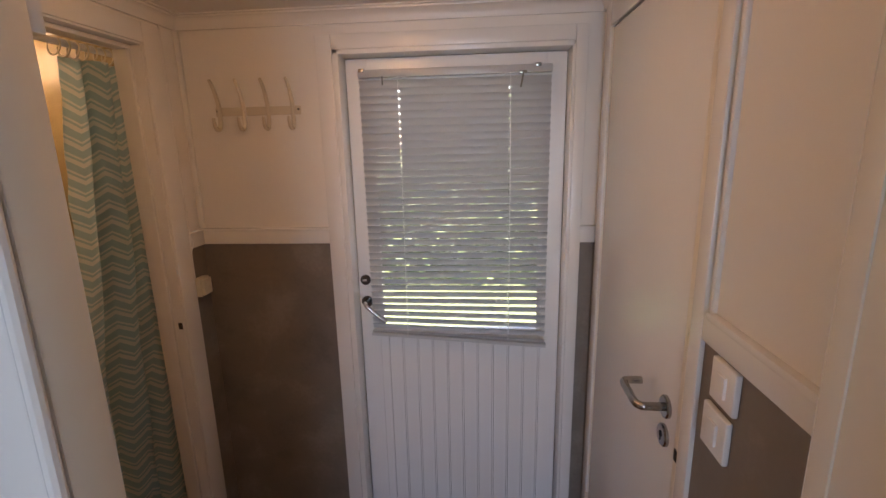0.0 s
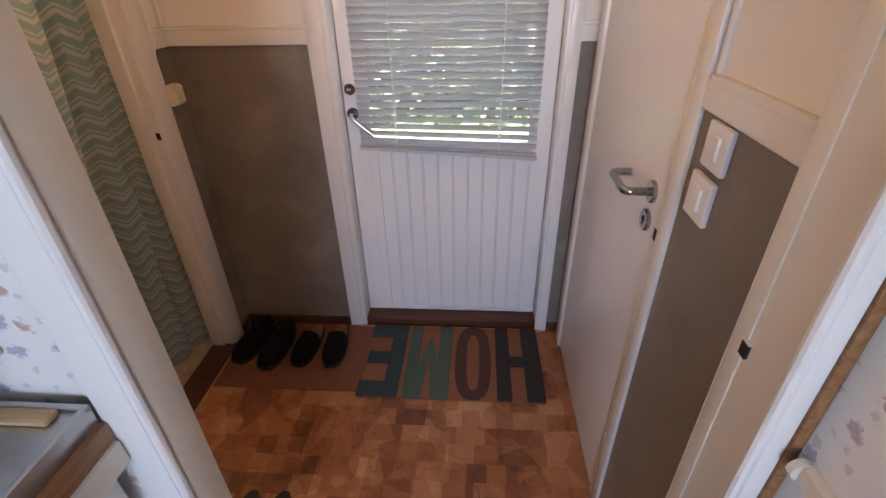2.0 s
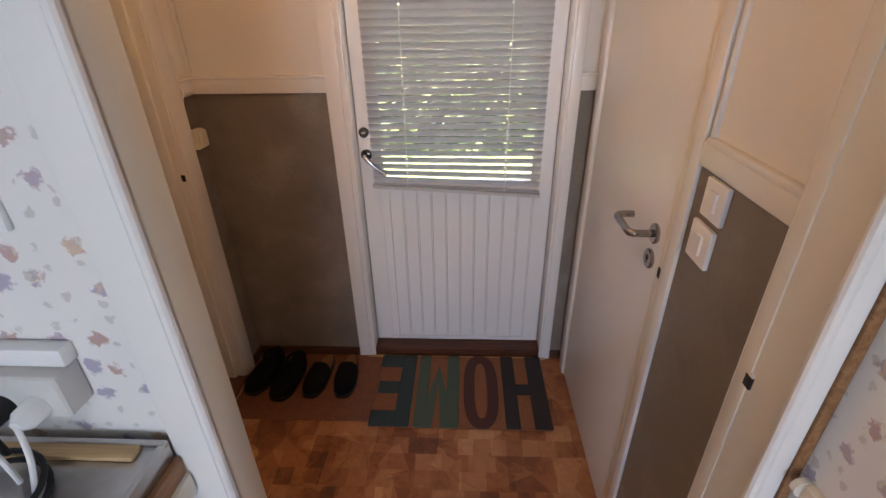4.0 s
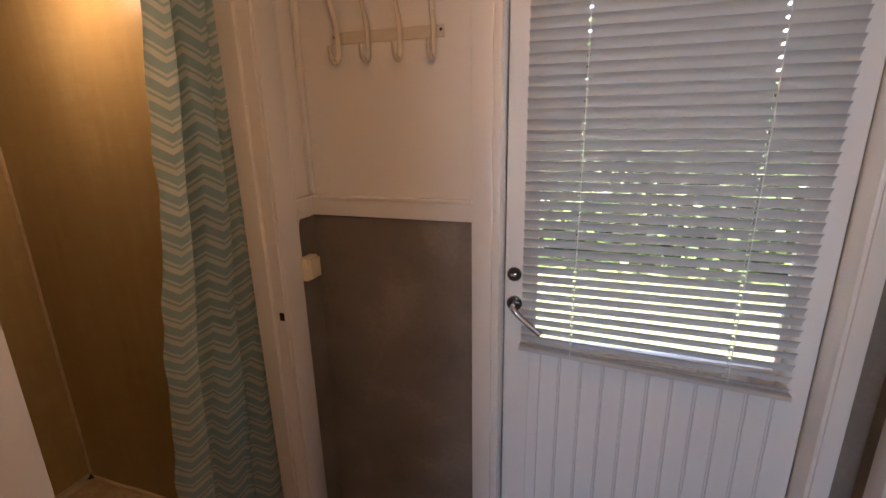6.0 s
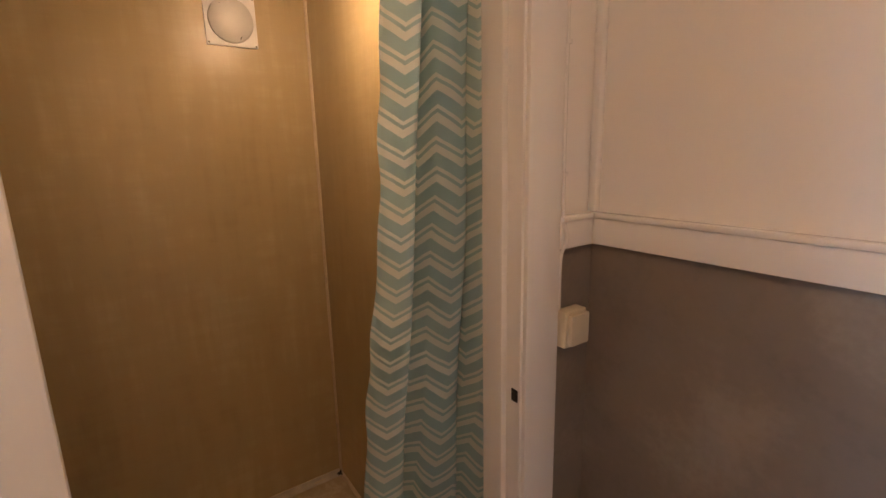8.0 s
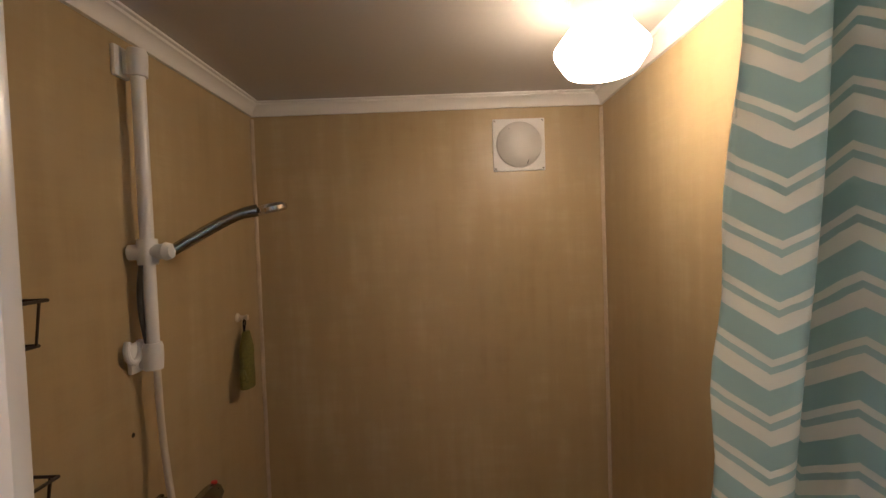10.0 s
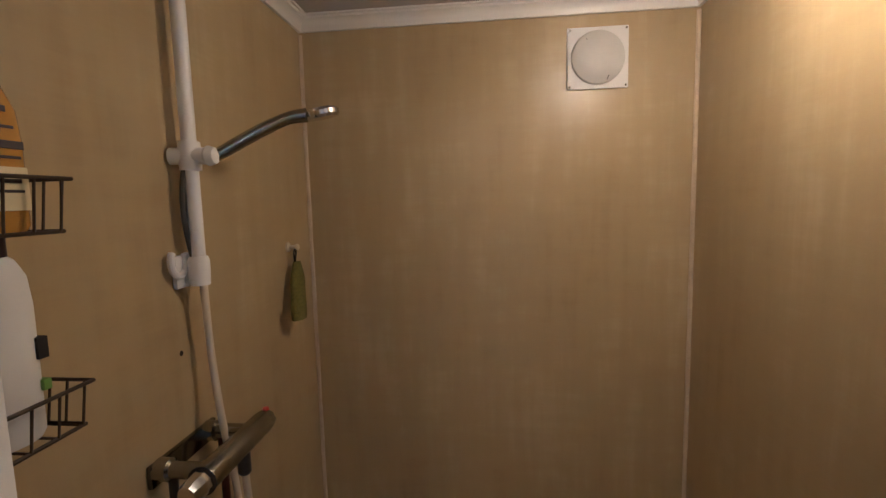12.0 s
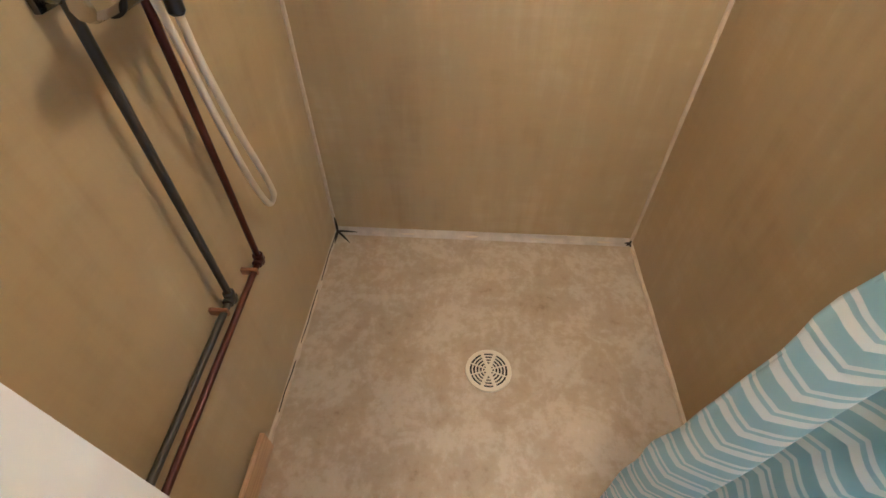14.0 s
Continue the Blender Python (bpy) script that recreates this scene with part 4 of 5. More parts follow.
def sandal(at, turn):
    sd = thing("sandal", (0, 0, 0), "black strap sandal with a pale heel label", "sandal", "sandals")
    L, W = 0.25, 0.085
    outline = [(W / 2 * (0.85 + 0.15 * -math.cos(2 * math.pi * k / 26)) * math.copysign(abs(math.sin(2 * math.pi * k / 26)) ** 0.6, math.sin(2 * math.pi * k / 26)), -math.cos(2 * math.pi * k / 26) * L / 2) for k in range(26)]
    bm = fresh()
    prism(bm, outline, lambda u, v: Vector((u, v, 0)), (0, 0, 0.026))
    part("sole", bm, BLACK, sd)
    bm = fresh()
    prism(bm, [(u * 0.62, -0.04 + v * 0.30) for u, v in outline], lambda u, v: Vector((u, v, 0.026)), (0, 0, 0.0015))
    part("heel_label", bm, plain("pale_orange_label", (0.66, 0.46, 0.33), 0.6), sd, "pale orange heel label")
    for y0, y1, h in ((0.035, 0.02, 0.05), (-0.03, -0.05, 0.055)):
        bm = fresh()
        tube(bm, [(-0.041, y0, 0.018), (-0.034, y0, 0.018 + h * 0.7), (0, (y0 + y1) / 2, 0.018 + h), (0.034, y1, 0.018 + h * 0.7), (0.041, y1, 0.018)], 0.010, 8, squash=0.3)
        part("strap", bm, BLACK, sd)
    sd.location, sd.rotation_euler = at, (0, 0, radians(turn))


sandal((0.050, 1.345, 0.0), 172)
sandal((0.143, 1.350, 0.0), 166)

# ---- shower curtain and rod ----
rod = thing("curtain_rod", (-0.468, 1.7, 1.944), "white curtain rod across the shower doorway", "curtain rod")
bm = fresh()
tube(bm, [(-0.468, SY0 + 0.004, 1.944), (-0.468, SY1 - 0.004, 1.944)], 0.0105, 14, soft=False)
part("bar", bm, PLASTIC, rod)
for y, ax in ((SY0, "y"), (SY1, "-y")):
    bm = fresh()
    lathe(bm, [(0.0, 0), (0.022, 0), (0.022, 0.006), (0.014, 0.014), (0.0, 0.014)], (-0.468, y, 1.944), ax, 20)
    part("end_cup", bm, PLASTIC, rod)

CLOTH = chevron("chevron_cloth")
curtain = thing("shower_curtain", (-0.468, 2.05, 0.05), "sea-green shower curtain with white zigzags, pushed aside", "shower curtain")
bm = fresh()
uvs = bm.loops.layers.uv.new("UVMap")
NU, NV = 190, 60
# the folds in plan: one broad face at the free edge, then tighter folds pushed behind the jamb
FOLDS = smooth_path([(-0.490, 0.13, 0), (-0.478, 0.19, 0), (-0.460, 0.33, 0), (-0.474, 0.38, 0), (-0.512, 0.36, 0), (-0.490, 0.42, 0), (-0.454, 0.46, 0), (-0.438, 0.56, 0), (-0.440, 0.67, 0),
                     (-0.466, 0.70, 0), (-0.506, 0.64, 0), (-0.526, 0.50, 0), (-0.540, 0.45, 0), (-0.548, 0.56, 0), (-0.528, 0.72, 0), (-0.496, 0.80, 0), (-0.464, 0.88, 0), (-0.462, 1.02, 0), (-0.480, 1.12, 0), (-0.512, 1.06, 0), (-0.538, 0.90, 0), (-0.554, 0.95, 0), (-0.532, 1.10, 0), (-0.490, 1.16, 0)], 8)
FOLDS_AT = [k / (len(FOLDS) - 1) for k in range(len(FOLDS))]
FOLDS_X, FOLDS_Y = [q.x for q in FOLDS], [q.y for q in FOLDS]
CURTAIN_LOW = 0.012
grid = []
for j in range(NV + 1):
    z = CURTAIN_LOW + (1.905 - CURTAIN_LOW) * j / NV
    low = 1 - (z - CURTAIN_LOW) / 1.89
    row, s, last = [], 0.0, None
    for i in range(NU + 1):
        f = i / NU
        lead = float(np.interp(z, (0.0, 0.5, 0.9, 1.1, 1.3, 1.6, 1.9), (1.875, 1.900, 1.932, 1.946, 1.952, 1.955, 1.966)))
        g = min(1.0, max(0.0, f + 0.018 * math.sin(2.6 * z + 5 * f) * math.sin(math.pi * f)))
        y = min(2.248, lead + (2.205 - lead) * float(np.interp(g, FOLDS_AT, FOLDS_Y)))
        depth = 0.95 + 0.18 * low + 0.15 * math.sin(3.1 * z + 9 * f)
        x = -0.478 + (float(np.interp(g, FOLDS_AT, FOLDS_X)) + 0.478) * depth + 0.004 * math.sin(11 * z + 17 * f)
        x -= (1 - f) ** 2 * float(np.interp(z, (0.0, 0.5, 0.9, 1.1, 1.3, 1.6, 1.9), (0.15, 0.14, 0.12, 0.095, 0.06, 0.025, 0.0)))
        p = Vector((x, y, z))
        if i < 2:
            p += Vector((0.0015 * math.sin(46 * z), 0.003 * math.sin(33 * z) * (1 if z < 1.85 else 0), 0))
        if last is not None:
            s += (p - last).length
        last = p
        row.append((bm.verts.new(p), s))
    grid.append(row)
for j in range(NV):
    for i in range(NU):
        q = (grid[j][i], grid[j][i + 1], grid[j + 1][i + 1], grid[j + 1][i])
        face = bm.faces.new([v for v, _ in q])
        for loop, (v, s) in zip(face.loops, q):
            loop[uvs].uv = (s, v.co.z)
cl = part("cloth", bm, CLOTH, curtain)
mod = cl.modifiers.new("thick", "SOLIDIFY")
mod.thickness = 0.0012
for k in range(7):
    f = (k + 0.25) / 7
    y = 1.965 + 0.23 * f
    bm = fresh()
    tube(bm, [(-0.468 + 0.0205 * math.sin(t), y + 0.006 * math.cos(t), 1.930 + 0.026 * math.cos(t)) for t in np.linspace(0, 2 * math.pi, 26)], 0.0024, 8, soft=False)
    part("ring", bm, IVORY, curtain, "cream plastic ring")

# ---- hall lamp above the doorway, whose light falls on the hooks ----
hall = thing("ceiling_lamp", (0.36, 1.52, CEIL), "small lit opal glass ceiling lamp in the hall", "lamp")
bm = fresh()
lathe(bm, [(0.0, 0), (0.060, 0), (0.060, 0.024), (0.0, 0.026)], (0.36, 1.52, CEIL), "-z", 32)
part("base", bm, PLASTIC, hall)
bm = fresh()
lathe(bm, [(0.056, 0.024), (0.078, 0.034), (0.085, 0.055), (0.074, 0.078), (0.040, 0.092), (0.0, 0.096)], (0.36, 1.52, CEIL), "-z", 36)
part("shade", bm, HALLGLOW, hall, "lit opal glass shade")

# ---- shower fittings ----
lamp_at = (LAMPX, LAMPY, WETCEIL)
lamp = thing("ceiling_lamp", lamp_at, "white ceiling lamp with a lit opal glass shade", "lamp")
bm = fresh()
lathe(bm, [(0.0, 0), (0.056, 0), (0.056, 0.053), (0.054, 0.059), (0.0, 0.059)], lamp_at, "-z", 40)
part("base", bm, PLASTIC, lamp)
bm = fresh()
lathe(bm, [(0.050, 0.059), (0.056, 0.060), (0.063, 0.065), (0.084, 0.092), (0.088, 0.098), (0.088, 0.107), (0.085, 0.114), (0.068, 0.140), (0.064, 0.144), (0.0, 0.148)], lamp_at, "-z", 44)
part("shade", bm, OPAL, lamp, "lit opal glass shade")
bm = fresh()
tube(bm, [(LAMPX + 0.058, LAMPY + 0.01, WETCEIL - 0.006), (LAMPX + 0.10, LAMPY + 0.05, WETCEIL - 0.005), (LAMPX + 0.14, SY1 - 0.05, WETCEIL - 0.006), (LAMPX + 0.30, SY1 - 0.047, WETCEIL - 0.008), (SX1 - 0.02, SY1 - 0.047, WETCEIL - 0.008)], 0.0035, 8, soft=False)
part("cable", bm, WHITE, lamp, "painted-over cable")

vent = thing("air_vent", (SX0, 1.986, 1.822), "square white wall vent with a round cover", "vent")
bm = fresh()
box(bm, (SX0, 1.902, 1.822), (SX0 + 0.008, 2.070, 1.990), 0.003)
part("plate", bm, PLASTIC, vent)
bm = fresh()
lathe(bm, [(0.0, 0.006), (0.071, 0.006), (0.074, 0.010), (0.072, 0.016), (0.058, 0.023), (0.035, 0.028), (0.0, 0.030)], (SX0, 1.986, 1.906), "x", 40)
part("cover", bm, GREYPLASTIC, vent, "greyish domed cover")
for y0, z0, y1, z1 in ((1.960, 1.962, 1.952, 1.990 - 0.045), (2.008, 1.862, 2.014, 1.845)):
    bm = fresh()
    tube(bm, [(SX0 + 0.0235, y0, z0 - 0.02), (SX0 + 0.022, y1, z1 + 0.01)], 0.0012, 6, soft=False)
    part("slot", bm, DARKMETAL, vent)
for y in (1.909, 2.063):
    for z in (1.829, 1.983):
        bm = fresh()
        lathe(bm, [(0.0, 0.008), (0.003, 0.008), (0.0, 0.0095)], (SX0, y, z), "x", 10)
        part("screw", bm, DULLCHROME, vent)

RX, RY = -0.992, 1.152     # riser rail
riser = thing("shower_rail", (RX, SY0, 1.39), "white shower riser rail with slider and hand shower", "shower rail")
bm = fresh()
tube(bm, [(RX, RY, 1.40), (RX, RY, 1.985)], 0.0125, 18, soft=False)
part("rail", bm, PLASTIC, riser)
for z, name in ((1.975, "top_bracket"), (1.405, "bottom_bracket")):
    bm = fresh()
    lathe(bm, [(0.0, -0.028), (0.017, -0.026), (0.0185, 0.0), (0.0185, 0.018), (0.016, 0.026), (0.0, 0.028)], (RX, RY, z), "z", 22)
    box(bm, (RX - 0.010, SY0, z - 0.024), (RX + 0.010, RY, z + 0.022), 0.006)
    box(bm, (RX - 0.013, SY0, z - 0.030), (RX + 0.030, SY0 + 0.010, z + 0.030), 0.005)
    part(name, bm, PLASTIC, riser)
bm = fresh()
ring = [(RX + 0.026 + 0.020 * math.cos(t), RY - 0.020, 1.425 + 0.026 * math.sin(t)) for t in np.linspace(radians(150), radians(400), 20)]
tube(bm, ring, 0.006, 10, soft=False)
part("hose_clip", bm, PLASTIC, riser)
bm = fresh()
lathe(bm, [(0.0, -0.026), (0.018, -0.025), (0.020, 0.0), (0.018, 0.025), (0.0, 0.026)], (RX, RY, 1.610), "z", 22)
tube(bm, [(RX + 0.01, RY - 0.030, 1.610), (RX - 0.004, RY + 0.032, 1.610)], 0.015, 16, soft=False)
lathe(bm, [(0.0, -0.018), (0.012, -0.014), (0.018, 0), (0.014, 0.012), (0.0, 0.018)], (RX - 0.004, RY + 0.034, 1.610), "y", 18)
part("slider", bm, PLASTIC, riser)
bm = fresh()
tube(bm, [(RX - 0.008, RY + 0.036, 1.606), (RX - 0.028, RY + 0.066, 1.628), (RX - 0.052, RY + 0.110, 1.658), (RX - 0.078, RY + 0.150, 1.682), (RX - 0.096, RY + 0.180, 1.690)], 0.012, 14, radii=(0.011, 0.0125, 0.0125, 0.012, 0.014), squash=0.85)
shower = part("hand_shower", bm, DULLCHROME, riser, "dull chrome hand shower")
bm = fresh()
lathe(bm, [(0.0, -0.009), (0.030, -0.009), (0.034, -0.004), (0.034, 0.004), (0.026, 0.010), (0.0, 0.013)], (0, 0, 0), "z", 30)
bmesh.ops.transform(bm, matrix=pose(RX - 0.108, RY + 0.206, 1.694, 10, 8, 0), verts=bm.verts)
part("spray_head", bm, CHROME, shower, "shiny round spray head")

VX0, VX1, VY, VZ = -1.068, -0.800, 1.222, 1.090
mixer = thing("shower_mixer", (-0.95, SY0, 1.05), "tarnished chrome thermostatic shower mixer", "mixer tap")
bm = fresh()
lathe(bm, [(0.0, 0), (0.020, 0), (0.0225, 0.006), (0.0225, 0.19), (0.020, 0.196), (0.0, 0.196)], (VX1 - 0.250, VY, VZ), "x", 26)
part("body", bm, DULLCHROME, mixer)
bm = fresh()
lathe(bm, [(0.0, -0.018), (0.014, -0.018), (0.021, -0.012), (0.021, 0.0), (0.0, 0.0)], (VX1 - 0.250, VY, VZ), "x", 8)
knob = part("flow_knob", bm, DULLCHROME, mixer)
bm = fresh()
lathe(bm, [(0.0, 0), (0.007, 0), (0.006, 0.004), (0.0, 0.005)], (VX1 - 0.262, VY, VZ + 0.019), "z", 14)
part("red_dot", bm, plain("red_enamel", (0.5, 0.03, 0.02), 0.35), knob, "red mark")
bm = fresh()
lathe(bm, [(0.0, 0), (0.022, 0), (0.024, 0.002), (0.024, 0.004), (0.0, 0.004)], (VX1 - 0.055, VY, VZ), "x", 26)
part("black_ring", bm, BLACK, mixer, "black rubber ring")
bm = fresh()
lathe(bm, [(0.0, 0.004), (0.0205, 0.004), (0.0195, 0.030), (0.015, 0.042), (0.0, 0.044)], (VX1 - 0.055, VY, VZ), "x", 9)
part("temperature_knob", bm, CHROME, mixer, "faceted chrome knob")
bm = fresh()
box(bm, (-1.040, SY0, VZ - 0.026), (-0.862, SY0 + 0.009, VZ + 0.012), 0.002)
part("wall_plate", bm, DARKCHROME, mixer)
for x in (-1.010, -0.880):
    bm = fresh()
    lathe(bm, [(0.0, 0), (0.019, 0), (0.019, 0.022), (0.014, 0.026), (0.014, 0.09), (0.0, 0.09)], (x, SY0 + 0.008, VZ), "y", 18)
    part("inlet", bm, DULLCHROME, mixer)
bm = fresh()
lathe(bm, [(0.0, 0), (0.012, 0), (0.012, 0.040), (0.009, 0.044), (0.0, 0.044)], (-0.972, VY, VZ - 0.018), "-z", 16)
part("outlet", bm, DARKMETAL, mixer)

hose = thing("shower_hose", (-1.0, 1.15, 0.55), "cream plastic shower hose looping below the mixer", "hose")
bm = fresh()
tube(bm, [(-0.972, VY, VZ - 0.05), (-0.985, VY - 0.002, 0.95), (-1.03, VY - 0.010, 0.80), (-1.085, VY - 0.025, 0.68), (-1.125, VY - 0.040, 0.60), (-1.142, VY - 0.050, 0.565), (-1.135, VY - 0.060, 0.545), (-1.112, VY - 0.058, 0.575), (-1.075, VY - 0.054, 0.68),
          (-1.036, VY - 0.048, 0.85), (-1.008, VY - 0.044, 1.0), (-0.996, VY - 0.052, 1.12), (-1.0, VY - 0.066, 1.25), (-0.992, VY - 0.064, 1.38)], 0.0068, 12)
part("lower_hose", bm, HOSE, hose)
bm = fresh()
tube(bm, [(-0.992, VY - 0.064, 1.38), (-0.985, SY0 + 0.026, 1.44), (-0.978, SY0 + 0.022, 1.52), (-0.985, SY0 + 0.030, 1.60), (-0.998, RY + 0.03, 1.612), (-1.004, RY + 0.040, 1.62)], 0.0055, 10)
part("upper_hose", bm, DARKMETAL, hose, "dark upper end of the hose")


def pipe(points, material, name, label):
    p = thing("water_pipe", points[-1], label, "pipe", "water pipes")
    bm = fresh()
    tube(bm, points, 0.0078, 12, soft=False)
    part("tube", bm, material, p)
    ex, ey, ez = points[1]
    bm = fresh()
    lathe(bm, [(0.0, -0.018), (0.0105, -0.018), (0.012, -0.012), (0.012, 0.010), (0.0, 0.014)], (ex, ey, ez + 0.006), "z", 12)
    lathe(bm, [(0.0, -0.010), (0.0115, -0.008), (0.0115, 0.016), (0.0, 0.018)], (ex, ey, ez), "x", 12)
    part("elbow", bm, material, p)
    bm = fresh()
    box(bm, (ex + 0.030, SY0, ez - 0.012), (ex + 0.039, ey + 0.0085, ez + 0.006), 0.003)
    part("clip", bm, EDGEWOOD, p, "rusty brown pipe clip")


pipe([(-0.882, 1.150, VZ - 0.01), (-0.882, 1.150, 0.508), (-0.425, 1.150, 0.482)], VERDIGRIS, "pipe", "old black painted water pipe on the shower wall")
pipe([(-1.022, 1.150, VZ - 0.01), (-1.022, 1.150, 0.470), (-0.425, 1.150, 0.428)], REDPIPE, "pipe", "dark red-brown water pipe on the shower wall")

# glove on its peg
glove = thing("scrub_glove", (-1.41, SY0, 1.22), "olive green scrub mitt hanging from a loop", "bath mitt")
bm = fresh()
rings = []
for i in range(15):
    f = i / 14
    z = 1.362 - 0.148 * f
    w = 0.012 + 0.020 * min(1, f * 3.2) - 0.006 * max(0, f - 0.8)
    ring = []
    for k in range(14):
        a = 2 * math.pi * k / 14
        ring.append(bm.verts.new((-1.428 + 0.050 * f + w * math.cos(a) * (1 + 0.08 * math.sin(9 * f)), SY0 + 0.026 + 0.020 * f + (0.010 + 0.007 * min(1, 3 * f)) * math.sin(a), z)))
    rings.append(ring)
for p, q in zip(rings, rings[1:]):
    for k in range(14):
        bm.faces.new((p[k], p[(k + 1) % 14], q[(k + 1) % 14], q[k]))
bm.faces.new(rings[0][::-1])
bm.faces.new(rings[-1])
OLIVE = plain("olive_terry", (0.13, 0.12, 0.024), 0.95, 0, 0.4, 140, 0.9)
part("mitt", bm, OLIVE, glove)
bm = fresh()
tube(bm, [(-1.365, SY0 + 0.040, 1.262), (-1.350, SY0 + 0.047, 1.248), (-1.346, SY0 + 0.05, 1.238)], 0.012, 10, radii=(0.008, 0.011, 0.006))
part("thumb", bm, OLIVE, glove)
bm = fresh()
tube(bm, [(-1.430, SY0 + 0.020, 1.360), (-1.440, SY0 + 0.020, 1.388), (-1.431, SY0 + 0.022, 1.398), (-1.421, SY0 + 0.022, 1.386), (-1.424, SY0 + 0.022, 1.360)], 0.0022, 8)
part("loop", bm, DARKCLOTH, glove)
bm = fresh()
lathe(bm, [(0.0, 0), (0.013, 0), (0.013, 0.004), (0.006, 0.008), (0.005, 0.022), (0.009, 0.027), (0.008, 0.032), (0.0, 0.033)], (-1.431, SY0, 1.402), "y", 18)
solid("wall_peg", bm, IVORY, "small cream plastic peg on the shower wall", "peg", at=(-1.431, SY0, 1.402))
bm = fresh()
lathe(bm, [(0.0, 0.0), (0.005, 0.0), (0.004, 0.0008), (0.0, 0.001)], (-0.970, SY0, 1.257), "y", 12)
solid("screw_hole", bm, MOULD, "old dark screw hole in the shower lining", "hole", at=(-0.970, SY0, 1.257))


def wire_basket(x0, x1, y0, y1, z0, z1, label):
    """A wire basket: rims, uprights, floor wires."""
    bk = thing("wire_basket", ((x0 + x1) / 2, y0, z0), label, "basket", "shower baskets")
    bm = fresh()
    for z, g in ((z1, 0.0), (z0, 0.008)):
        c = [(x0 + g, y0, z), (x0 + g, y1 - g, z), (x1 - g, y1 - g, z), (x1 - g, y0, z), (x0 + g, y0, z)]
        tube(bm, c, 0.0024, 8, soft=False)
    part("rim", bm, WIRE, bk)
    n = 9
    for k in range(n):
        x = x0 + 0.012 + (x1 - x0 - 0.024) * k / (n - 1)
        bm = fresh()
        tube(bm, [(x, y1, z1), (x, y1 - 0.007, z0), (x, y0, z0)], 0.0017, 6, soft=False)
        part("wire", bm, WIRE, bk)
    for k in range(4):
        y = y0 + (y1 - y0) * (k + 0.5) / 4
        bm = fresh()
        tube(bm, [(x0, y, z1), (x0 + 0.008, y, z0)], 0.0017, 6, soft=False)
        part("wire", bm, WIRE, bk)
    return bk


WIRE = plain("rust_brown_wire", (0.05, 0.036, 0.026), 0.45, 0.5, 0.4, 50, 0.2)
wire_basket(-0.690, -0.42, SY0 + 0.004, SY0 + 0.094, 1.498, 1.556, "brown wire basket holding a shampoo bottle")
wire_basket(-0.690, -0.42, SY0 + 0.004, SY0 + 0.094, 1.272, 1.322, "brown wire basket holding a white bottle")

sham = thing("shampoo_bottle", (-0.628, SY0 + 0.058, 1.500), "amber see-through shampoo bottle with an orange ball cap", "bottle")


def bottle(profile, at, material, parent, name, flat=0.62, label=""):
    bm = fresh()
    lathe(bm, profile, (0, 0, 0), "z", 26)
    for v in bm.verts:
        v.co.y *= flat
    bmesh.ops.translate(bm, vec=at, verts=bm.verts)
    return part(name, bm, material, parent, label)


AMBER = plain("amber_shampoo", (0.62, 0.33, 0.06), 0.18, 0, 0.06, 12, 0.0, **{"Transmission Weight": 0.25, "Subsurface Weight": 0.0})
at = Vector((-0.628, SY0 + 0.058, 1.500))
bd = bottle([(0.0, 0), (0.034, 0), (0.038, 0.006), (0.039, 0.09), (0.036, 0.125), (0.024, 0.152), (0.014, 0.160), (0.0, 0.160)], at, AMBER, sham, "body")
bottle([(0.0, 0.156), (0.016, 0.158), (0.022, 0.170), (0.021, 0.182), (0.012, 0.192), (0.0, 0.194)], at, plain("orange_brown_cap", (0.32, 0.07, 0.012), 0.18, 0, 0.06), sham, "cap", 1.0, "round orange-brown cap")
bm = fresh()
box(bm, (at.x - 0.024, at.y + 0.0225, at.z + 0.022), (at.x + 0.024, at.y + 0.0252, at.z + 0.066), 0.001)
part("label", bm, plain("cream_label", (0.70, 0.60, 0.36), 0.4), bd, "cream label")
bm = fresh()
for dz, w, h in ((0.120, 0.008, 0.006), (0.104, 0.014, 0.003), (0.084, 0.022, 0.008), (0.074, 0.018, 0.003), (0.050, 0.016, 0.004), (0.040, 0.018, 0.003)):
    box(bm, (at.x - w, at.y + 0.0245, at.z + dz), (at.x + w, at.y + 0.0262, at.z + dz + h), 0.0004, 1)
part("print", bm, plain("dark_print", (0.04, 0.03, 0.03), 0.5), bd, "dark printed bars")
wht = thing("soap_bottle", (-0.628, SY0 + 0.050, 1.275), "white soap bottle with a black cap and small labels", "bottle")
at = Vector((-0.628, SY0 + 0.050, 1.275))
bd = bottle([(0.0, 0), (0.031, 0), (0.035, 0.006), (0.036, 0.145), (0.033, 0.177), (0.024, 0.195), (0.015, 0.202), (0.0, 0.202)], at, PLASTIC, wht, "body", 0.7)
bottle([(0.0, 0.198), (0.0165, 0.200), (0.0165, 0.231), (0.014, 0.235), (0.0, 0.235)], at, plain("plum_black_cap", (0.020, 0.010, 0.014), 0.3), wht, "cap", 1.0, "black cap")
bm = fresh()
box(bm, (at.x - 0.032, at.y + 0.008, at.z + 0.086), (at.x - 0.020, at.y + 0.0240, at.z + 0.110), 0.001)
part("black_label", bm, BLACK, bd)
bm = fresh()
box(bm, (at.x - 0.032, at.y + 0.008, at.z + 0.050), (at.x - 0.023, at.y + 0.0230, at.z + 0.062), 0.001)
part("green_mark", bm, plain("leaf_green_print", (0.14, 0.30, 0.05), 0.5), bd)

